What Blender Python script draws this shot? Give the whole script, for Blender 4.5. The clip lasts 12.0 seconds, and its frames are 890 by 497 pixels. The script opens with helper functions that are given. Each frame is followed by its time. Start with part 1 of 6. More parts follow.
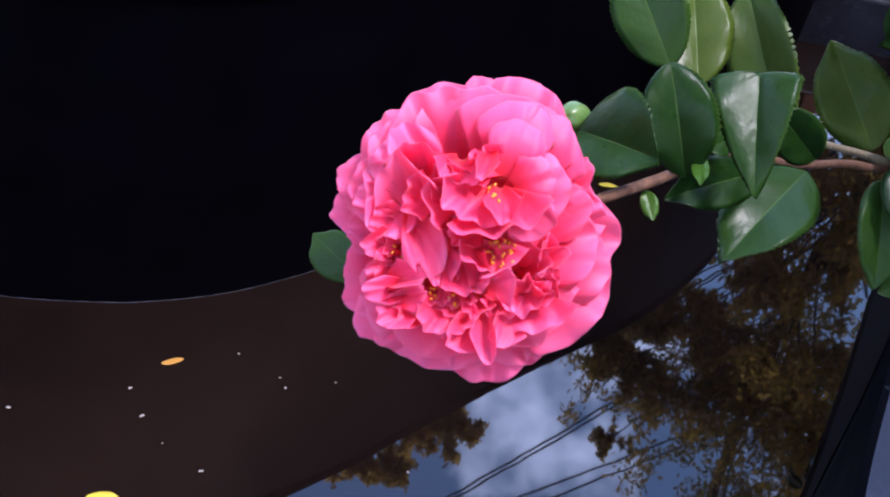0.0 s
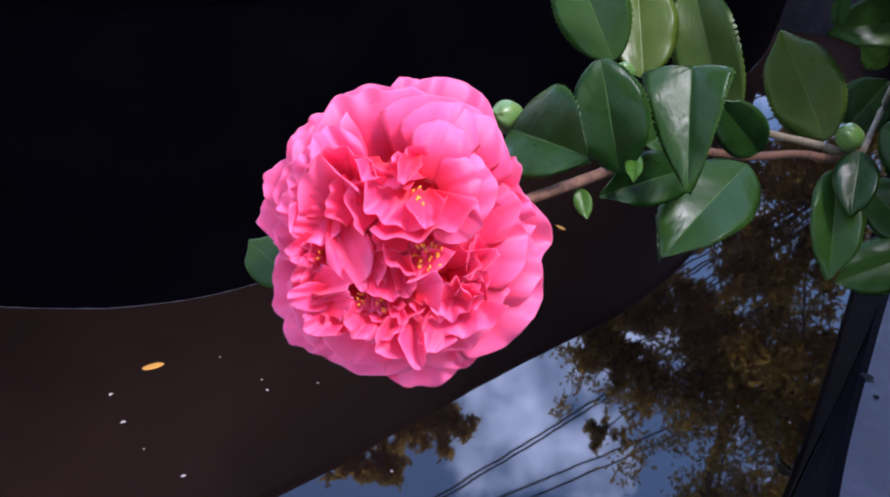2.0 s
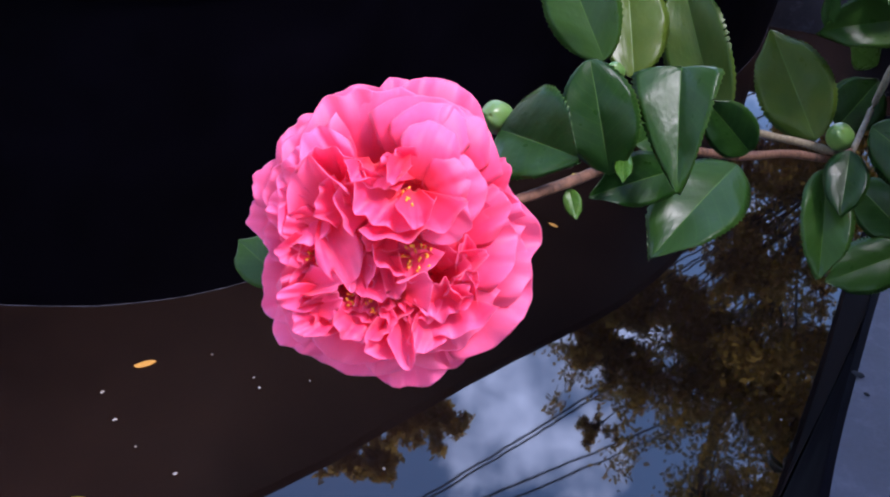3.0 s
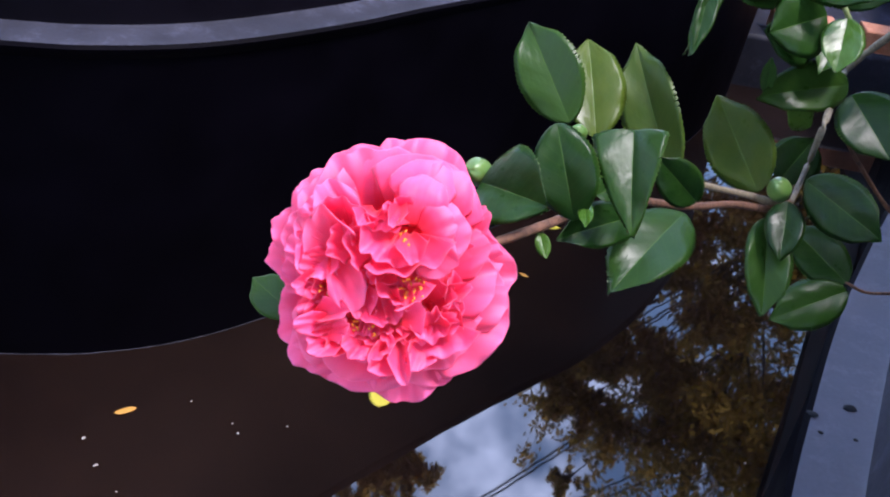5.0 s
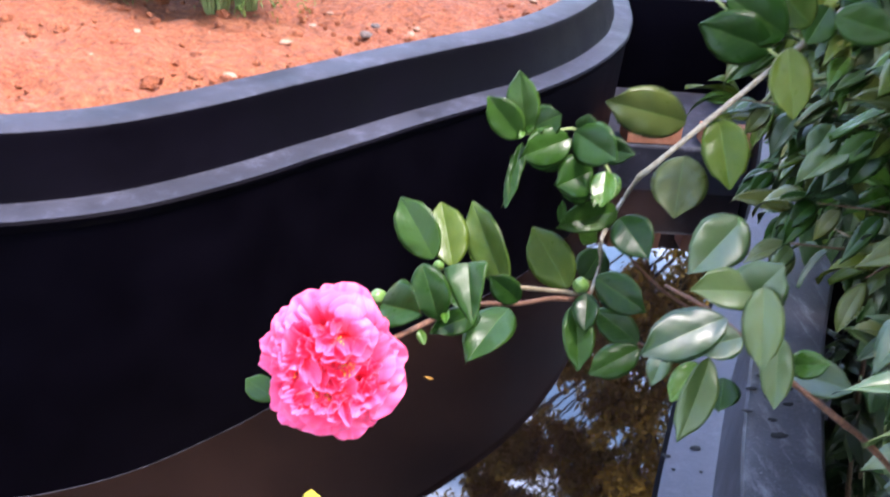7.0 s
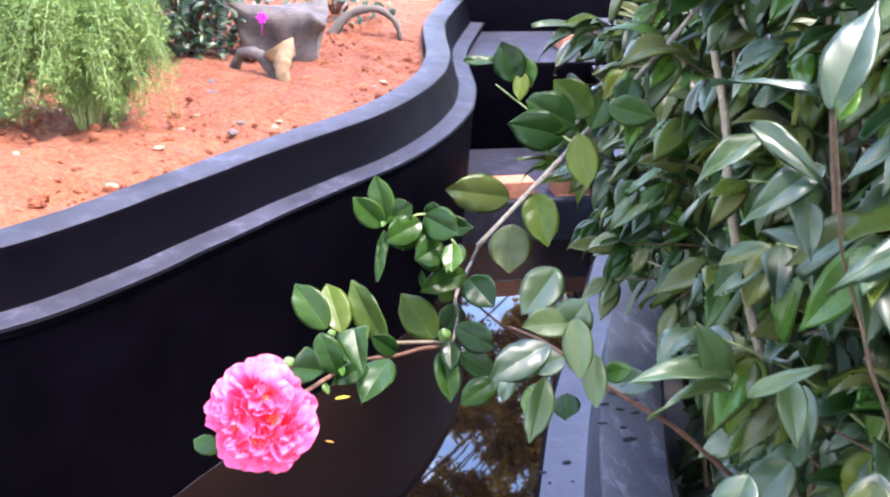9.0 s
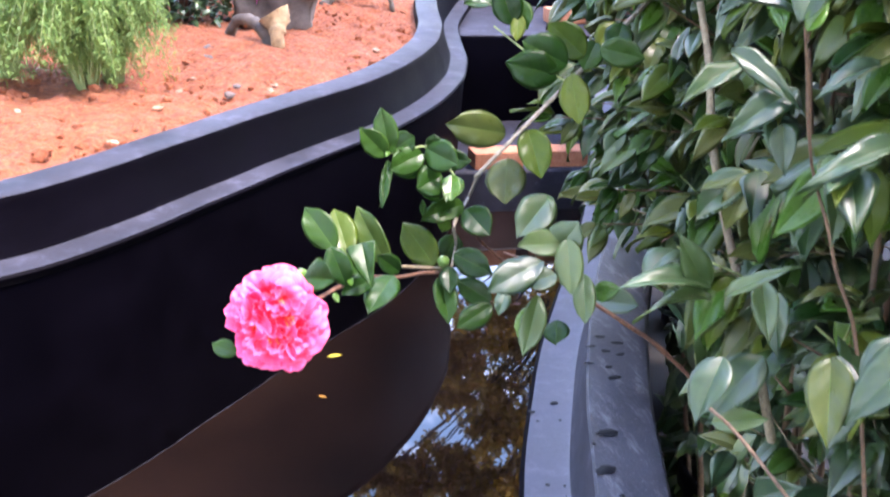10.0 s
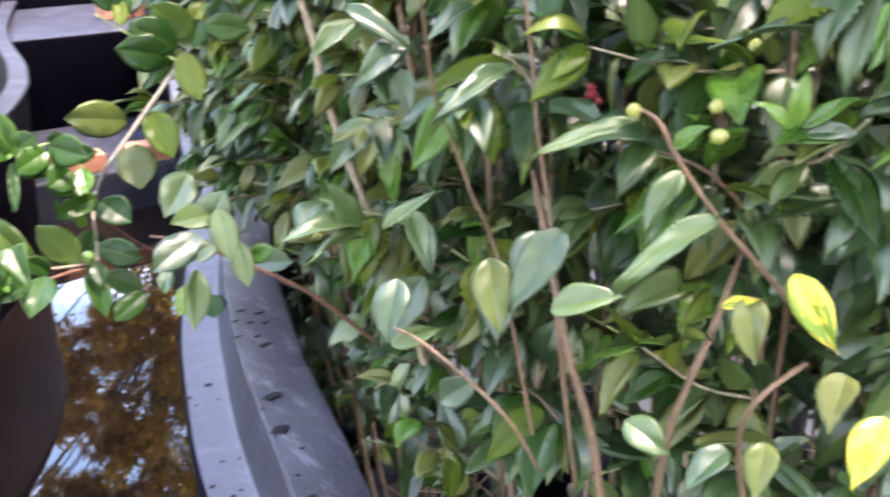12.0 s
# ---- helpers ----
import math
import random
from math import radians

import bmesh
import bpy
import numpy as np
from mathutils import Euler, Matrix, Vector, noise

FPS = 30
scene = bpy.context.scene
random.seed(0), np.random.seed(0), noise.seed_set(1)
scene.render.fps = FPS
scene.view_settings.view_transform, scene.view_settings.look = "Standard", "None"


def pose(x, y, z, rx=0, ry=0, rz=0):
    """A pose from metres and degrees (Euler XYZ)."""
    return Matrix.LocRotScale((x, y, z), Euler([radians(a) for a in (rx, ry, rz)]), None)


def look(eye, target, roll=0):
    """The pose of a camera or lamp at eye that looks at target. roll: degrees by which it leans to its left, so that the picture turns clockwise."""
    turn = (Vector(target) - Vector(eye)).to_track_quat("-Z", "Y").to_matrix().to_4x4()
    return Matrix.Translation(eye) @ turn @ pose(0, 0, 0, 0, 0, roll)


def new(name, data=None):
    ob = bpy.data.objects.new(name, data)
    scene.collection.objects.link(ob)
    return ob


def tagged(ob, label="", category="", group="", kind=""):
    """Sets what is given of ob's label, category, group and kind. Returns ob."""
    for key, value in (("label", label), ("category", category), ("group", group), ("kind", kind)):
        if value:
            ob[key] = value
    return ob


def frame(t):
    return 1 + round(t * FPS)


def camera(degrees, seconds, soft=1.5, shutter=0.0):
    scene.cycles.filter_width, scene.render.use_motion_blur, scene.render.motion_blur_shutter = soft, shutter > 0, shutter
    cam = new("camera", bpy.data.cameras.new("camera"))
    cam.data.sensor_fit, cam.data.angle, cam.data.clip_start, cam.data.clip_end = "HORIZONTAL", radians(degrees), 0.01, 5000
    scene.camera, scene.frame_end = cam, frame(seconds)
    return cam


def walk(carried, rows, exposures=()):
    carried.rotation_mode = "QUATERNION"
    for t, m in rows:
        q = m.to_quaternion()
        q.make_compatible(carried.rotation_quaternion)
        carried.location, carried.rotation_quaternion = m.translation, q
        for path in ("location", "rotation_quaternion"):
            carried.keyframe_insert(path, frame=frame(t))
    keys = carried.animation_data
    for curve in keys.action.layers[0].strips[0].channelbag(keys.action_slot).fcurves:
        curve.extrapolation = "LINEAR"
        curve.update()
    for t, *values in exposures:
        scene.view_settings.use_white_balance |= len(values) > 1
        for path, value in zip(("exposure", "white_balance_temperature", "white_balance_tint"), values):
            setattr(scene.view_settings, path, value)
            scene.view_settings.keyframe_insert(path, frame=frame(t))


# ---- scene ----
cam = camera(45.2, 12.0, soft=2.0, shutter=0.5)
PATH = [
    (0, (-0.0093, -0.3165, 1.5095), (-0.0056, 0.5010, 0.9337), 10.83),
    (0.5, (-0.0007, -0.3106, 1.5099), (0.0072, 0.5066, 0.9337), 10.43),
    (1, (0.0045, -0.3081, 1.5086), (0.0149, 0.5077, 0.9305), 10.07),
    (1.5, (0.0118, -0.3086, 1.5122), (0.0217, 0.5071, 0.9337), 9.71),
    (2, (0.0124, -0.3087, 1.5121), (0.0253, 0.5074, 0.9344), 9.73),
    (2.5, (0.0144, -0.3045, 1.5113), (0.0330, 0.5114, 0.9333), 10.04),
    (3, (0.0134, -0.3079, 1.5134), (0.0333, 0.5071, 0.9342), 10.04),
    (3.2, (0.0129, -0.3088, 1.5132), (0.0309, 0.5072, 0.9355), 10.26),
    (4.8, (0.0000, -0.3595, 1.5415), (0.0407, 0.4829, 1.0042), 10.71),
    (5, (0.0049, -0.3698, 1.5462), (0.0443, 0.4742, 1.0113), 10.74),
    (5.5, (0.0041, -0.4114, 1.5667), (0.0616, 0.4425, 1.0494), 9.78),
    (6, (-0.0123, -0.4945, 1.6046), (0.0670, 0.3782, 1.1228), 8.59),
    (6.5, (-0.0152, -0.5655, 1.6416), (0.0895, 0.3153, 1.1798), 7.60),
    (6.7, (-0.0208, -0.6044, 1.6666), (0.0953, 0.2818, 1.2180), 7.21),
    (8.3, (0.0406, -0.7971, 1.8184), (0.1501, 0.1148, 1.4229), 5.11),
    (8.5, (0.0281, -0.8172, 1.8170), (0.1567, 0.0911, 1.4190), 4.48),
    (9, (-0.0555, -0.9024, 1.8257), (0.1739, -0.0012, 1.4580), 2.31),
    (9.5, (-0.0989, -0.9648, 1.8201), (0.1481, -0.0690, 1.4504), 2.39),
    (10, (-0.0959, -1.0002, 1.7923), (0.1459, -0.1080, 1.4110), 3.27),
    (10.5, (-0.0887, -1.0268, 1.7725), (0.1480, -0.1441, 1.3667), 3.39),
    (11, (-0.1227, -1.0235, 1.7762), (0.1972, -0.1593, 1.3877), 3.90),
    (11.5, (-0.1751, -1.0240, 1.7801), (0.2957, -0.2295, 1.3966), 2.04),
    (12, (-0.1943, -1.0320, 1.7819), (0.3847, -0.3089, 1.4053), 1.48),
]
EXPOSURE = [(0, 1.85, 5950, 26), (3.2, 1.85, 5950, 26), (5.0, 2.1, 6150, 24), (5.5, 2.22, 6200, 23), (6.0, 2.85, 6400, 22), (6.5, 3.02, 6500, 22), (8.5, 3.4, 6600, 25), (9.5, 3.47, 6550, 28), (10.0, 3.42, 6650, 27), (10.5, 3.42, 6700, 27), (11.0, 3.4, 6850, 25), (11.5, 3.4, 7050, 24), (12, 3.92, 7500, 25)]
walk(cam, [(t, look(eye, target, roll)) for t, eye, target, roll in PATH], EXPOSURE)

# ---- light ----
world = bpy.data.worlds.new("sky")
scene.world = world
world.use_nodes = True
wn, wl = world.node_tree.nodes, world.node_tree.links
SUN_EL, SUN_ROT = 66.0, 108.0
sky = wn.new("ShaderNodeTexSky")
sky.sky_type, sky.sun_disc = "NISHITA", False
sky.air_density, sky.ozone_density, sky.dust_density = 1.5, 6.0, 0.1
sky.sun_elevation, sky.sun_rotation = radians(SUN_EL), radians(SUN_ROT)
cloud = wn.new("ShaderNodeTexNoise")
cloud.inputs["Scale"].default_value, cloud.inputs["Detail"].default_value = 11.0, 6.0
cloud_ramp = wn.new("ShaderNodeValToRGB")
cloud_ramp.color_ramp.elements[0].position, cloud_ramp.color_ramp.elements[1].position = 0.50, 0.78
cloud_mix = wn.new("ShaderNodeMix")
cloud_mix.data_type = "RGBA"
cloud_mix.inputs[7].default_value = (13.6, 16.2, 21.5, 1)
wl.new(cloud.outputs["Fac"], cloud_ramp.inputs["Fac"])
wl.new(cloud_ramp.outputs["Color"], cloud_mix.inputs["Factor"])
wl.new(sky.outputs["Color"], cloud_mix.inputs[6])
wl.new(cloud_mix.outputs[2], wn["Background"].inputs["Color"])
wn["Background"].inputs["Strength"].default_value = 0.14

sun = new("sun", bpy.data.lights.new("sun", "SUN"))
sun.data.energy, sun.data.angle, sun.data.color = 2.0, radians(16), (1.0, 0.96, 0.9)
sun.matrix_world = look((0, 0, 20), (-10 * math.sin(radians(SUN_ROT)), -10 * math.cos(radians(SUN_ROT)), 20 - 10 * math.tan(radians(SUN_EL))))


# ---- materials ----
class Nodes:
    """A node material with a Principled shader and short ways to add textures."""

    def __init__(self, name, base=(0.5, 0.5, 0.5), rough=0.5, **more):
        self.mat = bpy.data.materials.new(name)
        self.mat.use_nodes = True
        self.n, self.l = self.mat.node_tree.nodes, self.mat.node_tree.links
        self.p = self.n["Principled BSDF"]
        self.p.inputs["Base Color"].default_value = (*base, 1)
        self.p.inputs["Roughness"].default_value = rough
        for key, value in more.items():
            self.p.inputs[key.replace("_", " ")].default_value = value

    def link(self, a, b):
        self.l.new(a, b)
        return self

    def coords(self, kind="Object"):
        return self.n.new("ShaderNodeTexCoord").outputs[kind]

    def noise(self, scale, detail=4.0, rough=0.55, at=None, kind="Object", stretch=None):
        t = self.n.new("ShaderNodeTexNoise")
        t.inputs["Scale"].default_value, t.inputs["Detail"].default_value, t.inputs["Roughness"].default_value = scale, detail, rough
        at = at or self.coords(kind)
        if stretch:
            m = self.n.new("ShaderNodeMapping")
            m.inputs["Scale"].default_value = stretch
            self.l.new(at, m.inputs["Vector"])
            at = m.outputs["Vector"]
        self.l.new(at, t.inputs["Vector"])
        return t.outputs["Fac"]

    def ramp(self, fac, *stops):
        r = self.n.new("ShaderNodeValToRGB")
        while len(r.color_ramp.elements) < len(stops):
            r.color_ramp.elements.new(0.5)
        for e, (pos, col) in zip(r.color_ramp.elements, stops):
            e.position, e.color = pos, (*col, 1) if not isinstance(col, (int, float)) else (col, col, col, 1)
        self.l.new(fac, r.inputs["Fac"])
        return r.outputs["Color"]

    def mix(self, fac, a, b, kind="MIX"):
        m = self.n.new("ShaderNodeMix")
        m.data_type, m.blend_type = "RGBA", kind
        for socket, value in ((m.inputs["Factor"], fac), (m.inputs[6], a), (m.inputs[7], b)):
            if isinstance(value, (int, float)):
                socket.default_value = value
            elif isinstance(value, tuple):
                socket.default_value = (*value, 1)
            else:
                self.l.new(value, socket)
        return m.outputs[2]

    def math(self, op, a, b=None):
        m = self.n.new("ShaderNodeMath")
        m.operation = op
        for socket, value in zip(m.inputs, (a, b)):
            if value is None:
                continue
            if isinstance(value, (int, float)):
                socket.default_value = value
            else:
                self.l.new(value, socket)
        return m.outputs[0]

    def random(self):
        return self.n.new("ShaderNodeObjectInfo").outputs["Random"]

    def color(self, socket):
        return self.link(socket, self.p.inputs["Base Color"])

    def rough(self, socket):
        return self.link(socket, self.p.inputs["Roughness"])

    def bump(self, height, strength=0.3, distance=0.002):
        b = self.n.new("ShaderNodeBump")
        b.inputs["Strength"].default_value, b.inputs["Distance"].default_value = strength, distance
        self.l.new(height, b.inputs["Height"])
        return self.link(b.outputs["Normal"], self.p.inputs["Normal"])

    def thin(self, color, amount):
        """Lets some light through a leaf or petal."""
        t, m = self.n.new("ShaderNodeBsdfTranslucent"), self.n.new("ShaderNodeMixShader")
        if isinstance(color, tuple):
            t.inputs["Color"].default_value = (*color, 1)
        else:
            self.l.new(color, t.inputs["Color"])
        m.inputs["Fac"].default_value = amount
        out = self.n["Material Output"].inputs["Surface"]
        self.l.new(self.p.outputs[0], m.inputs[1])
        self.l.new(t.outputs[0], m.inputs[2])
        self.l.new(m.outputs[0], out)
        return self


def leaf_material(name, dark, mid, light, rough, yellow=None, shine=0.22, vein=(0.08, 0.15, 0.03), each=True, glow=0.10):
    """Glossy leaf with a pale midrib, side veins and mottling; each leaf a little different."""
    m = Nodes(name, mid, rough)
    uv = m.coords("UV")
    xyz = m.n.new("ShaderNodeSeparateXYZ")
    m.link(uv, xyz.inputs[0])
    if each:
        pick = m.random()
    else:
        pick = m.n.new("ShaderNodeNewGeometry").outputs["Random Per Island"]
    base = m.ramp(pick, (0.0, dark), (0.55, mid), (1.0, light))
    shift, spread = m.n.new("ShaderNodeVectorMath"), m.n.new("ShaderNodeCombineXYZ")
    m.link(m.math("MULTIPLY", pick, 37.0), spread.inputs[0])
    m.link(m.math("MULTIPLY", pick, 91.0), spread.inputs[2])
    m.link(uv, shift.inputs[0])
    m.link(spread.outputs[0], shift.inputs[1])
    own = shift.outputs[0]
    mottle = m.noise(5.0, 3.0, at=own)
    base = m.mix(m.ramp(mottle, (0.35, 0.0), (0.75, 0.35)), base, light)
    if yellow:
        spots = m.ramp(m.noise(3.2, 3.0, at=own, stretch=(1.6, 1.0, 1.0)), (0.47, 0.0), (0.56, 1.0))
        base = m.mix(spots, base, yellow)
    across = m.math("ABSOLUTE", m.math("SUBTRACT", xyz.outputs[0], 0.5))
    side = m.math("SINE", m.math("MULTIPLY", m.math("SUBTRACT", xyz.outputs[1], m.math("MULTIPLY", across, 0.55)), 58.0))
    side_mask = m.ramp(side, (0.9, 0.0), (1.0, 0.07))
    rib = m.ramp(across, (0.003, 0.55), (0.009, 0.0))
    base = m.mix(side_mask, base, vein)
    base = m.mix(rib, base, vein)
    base = m.mix(m.ramp(across, (0.482, 0.0), (0.497, 0.5)), base, vein)
    m.color(base)
    m.rough(m.ramp(m.noise(4.0, 3.0, at=own), (0.3, rough - 0.06), (0.8, rough + 0.12)))
    relief = m.math("ADD", m.math("MULTIPLY", side, 0.06), m.math("MULTIPLY", m.math("MINIMUM", across, 0.012), -30.0))
    m.bump(m.math("ADD", relief, m.math("MULTIPLY", m.noise(9.0, 3.0, at=own), 1.6)), 0.3, 0.0006)
    m.p.inputs["Specular IOR Level"].default_value = shine
    m.thin(m.mix(0.5, base, (0.06, 0.18, 0.01)) if glow < 0.2 else m.mix(0.65, base, (0.70, 0.42, 0.08)), glow)
    return m.mat


LEAF = leaf_material("camellia_leaf", (0.003, 0.017, 0.002), (0.008, 0.031, 0.004), (0.022, 0.056, 0.008), 0.32, shine=0.17)
LEAF_YOUNG = leaf_material("young_leaf", (0.026, 0.055, 0.006), (0.045, 0.075, 0.008), (0.08, 0.10, 0.014), 0.32, shine=0.16)
LEAF_BRIGHT = leaf_material("bright_leaf", (0.020, 0.062, 0.007), (0.032, 0.088, 0.010), (0.058, 0.12, 0.016), 0.28, shine=0.3)
LEAF_YELLOW = leaf_material("yellowing_leaf", (0.10, 0.17, 0.02), (0.14, 0.20, 0.02), (0.22, 0.22, 0.03), 0.35, yellow=(0.50, 0.40, 0.05))
LEAF_FLOAT = leaf_material("fallen_leaf", (0.50, 0.36, 0.03), (0.58, 0.46, 0.04), (0.6, 0.5, 0.06), 0.5, vein=(0.35, 0.25, 0.05))
LEAF_FAR = leaf_material("hedge_leaf", (0.004, 0.022, 0.009), (0.014, 0.045, 0.011), (0.060, 0.098, 0.019), 0.36, shine=0.65, each=False, glow=0.16)
LEAF_HEDGE = leaf_material("outer_hedge_leaf", (0.005, 0.026, 0.011), (0.015, 0.048, 0.012), (0.060, 0.098, 0.020), 0.42, shine=0.65, glow=0.16)
LEAF_OLIVE = leaf_material("olive_leaf", (0.034, 0.050, 0.010), (0.052, 0.070, 0.014), (0.085, 0.092, 0.024), 0.32, shine=0.3)


def petal_material():
    m = Nodes("pink_petal", (0.85, 0.13, 0.25), 0.5)
    uv = m.coords("UV")
    xyz = m.n.new("ShaderNodeSeparateXYZ")
    m.link(uv, xyz.inputs[0])
    veins = m.noise(9.0, 5.0, 0.6, at=uv, stretch=(7.0, 1.0, 1.0))
    base = m.mix(m.ramp(m.random(), (0.0, 0.0), (1.0, 0.6)), (0.95, 0.042, 0.150), (0.97, 0.100, 0.30))
    # Depth shade coloured in as redder claws, highlights as paler rims.
    base = m.mix(m.ramp(xyz.outputs[1], (0.05, 1.0), (0.62, 0.0)), base, (0.93, 0.022, 0.05))
    base = m.mix(m.ramp(xyz.outputs[1], (0.70, 0.0), (1.0, 0.42)), base, (0.98, 0.33, 0.66))
    base = m.mix(m.ramp(veins, (0.45, 0.0), (0.7, 0.16)), base, (0.84, 0.06, 0.15))
    m.color(base)
    m.bump(m.math("ADD", veins, m.math("MULTIPLY", m.noise(400.0, 2.0), 0.3)), 0.25, 0.0008)
    m.p.inputs["Sheen Weight"].default_value = 0.15
    m.thin(m.mix(0.4, base, (1.0, 0.10, 0.22)), 0.44)
    return m.mat


PETAL = petal_material()
STAMEN = Nodes("yellow_anther", (0.80, 0.32, 0.02), 0.6).mat
FILAMENT = Nodes("filament", (0.80, 0.25, 0.12), 0.6).mat
BUD = Nodes("green_bud", (0.16, 0.28, 0.07), 0.35)
BUD.color(BUD.ramp(BUD.noise(70.0, 3.0), (0.3, (0.05, 0.12, 0.022)), (0.7, (0.11, 0.19, 0.04))))
BUD = BUD.mat
SMALL_BUD = Nodes("olive_bud", (0.17, 0.18, 0.04), 0.4).mat
PINK_BUD = Nodes("pink_bud", (0.75, 0.30, 0.36), 0.5).mat


def bark(name, a, b):
    m = Nodes(name, a, 0.75)
    n = m.noise(260.0, 6.0, 0.7, stretch=(1, 1, 0.4))
    m.color(m.ramp(n, (0.3, a), (0.7, b)))
    m.bump(n, 0.6, 0.002)
    return m.mat


BARK_RED = bark("brown_bark", (0.022, 0.007, 0.004), (0.19, 0.085, 0.045))
BARK_TAN = bark("tan_bark", (0.045, 0.026, 0.014), (0.17, 0.10, 0.055))
BARK_PALE = bark("pale_bark", (0.11, 0.085, 0.05), (0.26, 0.21, 0.13))
BARK_GREY = bark("pale_grey_bark", (0.09, 0.075, 0.05), (0.28, 0.25, 0.185))
BARK_TREE = bark("tree_bark", (0.05, 0.04, 0.03), (0.13, 0.10, 0.07))
BARK_GREEN = bark("green_twig", (0.12, 0.18, 0.06), (0.24, 0.28, 0.10))


def plastic(name, a, b, lo, hi, shine=0.45, scuff=0.0):
    m = Nodes(name, a, 0.5)
    cloudy, fine = m.noise(5.0, 5.0, 0.6), m.noise(140.0, 4.0, 0.6)
    base = m.mix(m.ramp(fine, (0.4, 0.0), (0.8, 0.4)), m.ramp(cloudy, (0.3, a), (0.75, b)), b)
    if scuff:
        base = m.mix(m.ramp(m.noise(17.0, 9.0, 0.75), (0.52, 0.0), (0.68, scuff)), base, tuple(2.4 * c for c in b))
        base = m.mix(m.ramp(m.noise(3.0, 6.0, 0.7), (0.40, scuff), (0.52, 0.0)), base, a)
    m.color(base)
    m.rough(m.ramp(cloudy, (0.3, lo), (0.7, hi)))
    m.bump(m.math("ADD", fine, m.math("MULTIPLY", m.noise(14.0, 3.0), 2.0)), 0.25, 0.0015)
    m.p.inputs["Specular IOR Level"].default_value = shine
    return m.mat


# Same black plastic: RIM tones for top faces hold the sky's sheen as colour.
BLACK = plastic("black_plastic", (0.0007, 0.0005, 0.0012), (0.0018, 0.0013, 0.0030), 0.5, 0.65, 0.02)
RIM = plastic("sky_sheen_scuffed_rim", (0.011, 0.011, 0.016), (0.034, 0.034, 0.048), 0.5, 0.72, 0.22, 0.6)
RIM_LEDGE = plastic("sky_sheen_plastic_ledge", (0.042, 0.042, 0.056), (0.085, 0.085, 0.112), 0.5, 0.7, 0.4, 0.25)
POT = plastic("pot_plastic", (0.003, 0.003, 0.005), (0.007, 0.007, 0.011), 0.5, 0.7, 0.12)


def streaky_rim():
    """Rim sheeting, greyed for the sky's sheen, with pale run marks and scuffs."""
    m = Nodes("scuffed_plastic_rim", (0.07, 0.07, 0.09), 0.5)
    cloudy, runs = m.noise(4.0, 6.0, 0.65), m.noise(13.0, 8.0, 0.75, stretch=(2.6, 0.5, 1.0))
    base = m.ramp(cloudy, (0.32, (0.012, 0.012, 0.018)), (0.7, (0.046, 0.047, 0.062)))
    base = m.mix(m.ramp(runs, (0.54, 0.0), (0.66, 0.8)), base, (0.16, 0.16, 0.18))
    base = m.mix(m.ramp(m.noise(300.0, 3.0), (0.62, 0.0), (0.7, 0.6)), base, (0.2, 0.2, 0.22))
    m.color(base)
    m.rough(m.ramp(cloudy, (0.3, 0.4), (0.7, 0.6)))
    m.bump(m.math("ADD", runs, m.noise(120.0, 3.0)), 0.35, 0.003)
    return m.mat


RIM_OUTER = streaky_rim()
STAIN = Nodes("dark_droppings", (0.006, 0.006, 0.008), 0.6, Specular_IOR_Level=0.15).mat

WATER = Nodes("murky_water", (0.030, 0.015, 0.009), 0.02, IOR=1.50, Specular_IOR_Level=0.75)
ripple = WATER.noise(5.0, 2.0, 0.5)
WATER.color(WATER.ramp(WATER.noise(1.3, 4.0, 0.6), (0.3, (0.0036, 0.0021, 0.0020)), (0.75, (0.0135, 0.0072, 0.0054))))
WATER.bump(ripple, 0.012, 0.02)
WATER = WATER.mat

SOIL = Nodes("red_soil", (0.45, 0.16, 0.08), 0.95)
grit = SOIL.noise(55.0, 8.0, 0.7)
earth = SOIL.mix(SOIL.ramp(SOIL.noise(5.0, 5.0, 0.65), (0.35, 0.0), (0.7, 0.8)), SOIL.ramp(grit, (0.3, (0.075, 0.018, 0.007)), (0.5, (0.24, 0.056, 0.016)), (0.72, (0.39, 0.125, 0.044))), SOIL.ramp(grit, (0.3, (0.14, 0.036, 0.012)), (0.7, (0.37, 0.122, 0.046))))
earth = SOIL.mix(SOIL.ramp(SOIL.noise(13.0, 6.0, 0.7), (0.54, 0.0), (0.68, 0.4)), earth, (0.46, 0.185, 0.088))
earth = SOIL.mix(SOIL.ramp(SOIL.noise(21.0, 4.0, 0.6), (0.30, 0.55), (0.42, 0.0)), earth, (0.11, 0.030, 0.012))
SOIL.color(earth)
SOIL.bump(SOIL.math("ADD", SOIL.math("MULTIPLY", grit, 0.6), SOIL.math("ADD", SOIL.math("MULTIPLY", SOIL.noise(18.0, 4.0, 0.6), 1.5), SOIL.math("MULTIPLY", SOIL.noise(7.0, 3.0, 0.5), 2.5))), 1.0, 0.03)
SOIL = SOIL.mat


def stony(name, a, b, scale=30.0):
    m = Nodes(name, a, 0.85)
    n = m.noise(scale, 6.0, 0.65)
    m.color(m.ramp(n, (0.3, a), (0.7, b)))
    m.bump(n, 0.5, 0.004)
    return m.mat


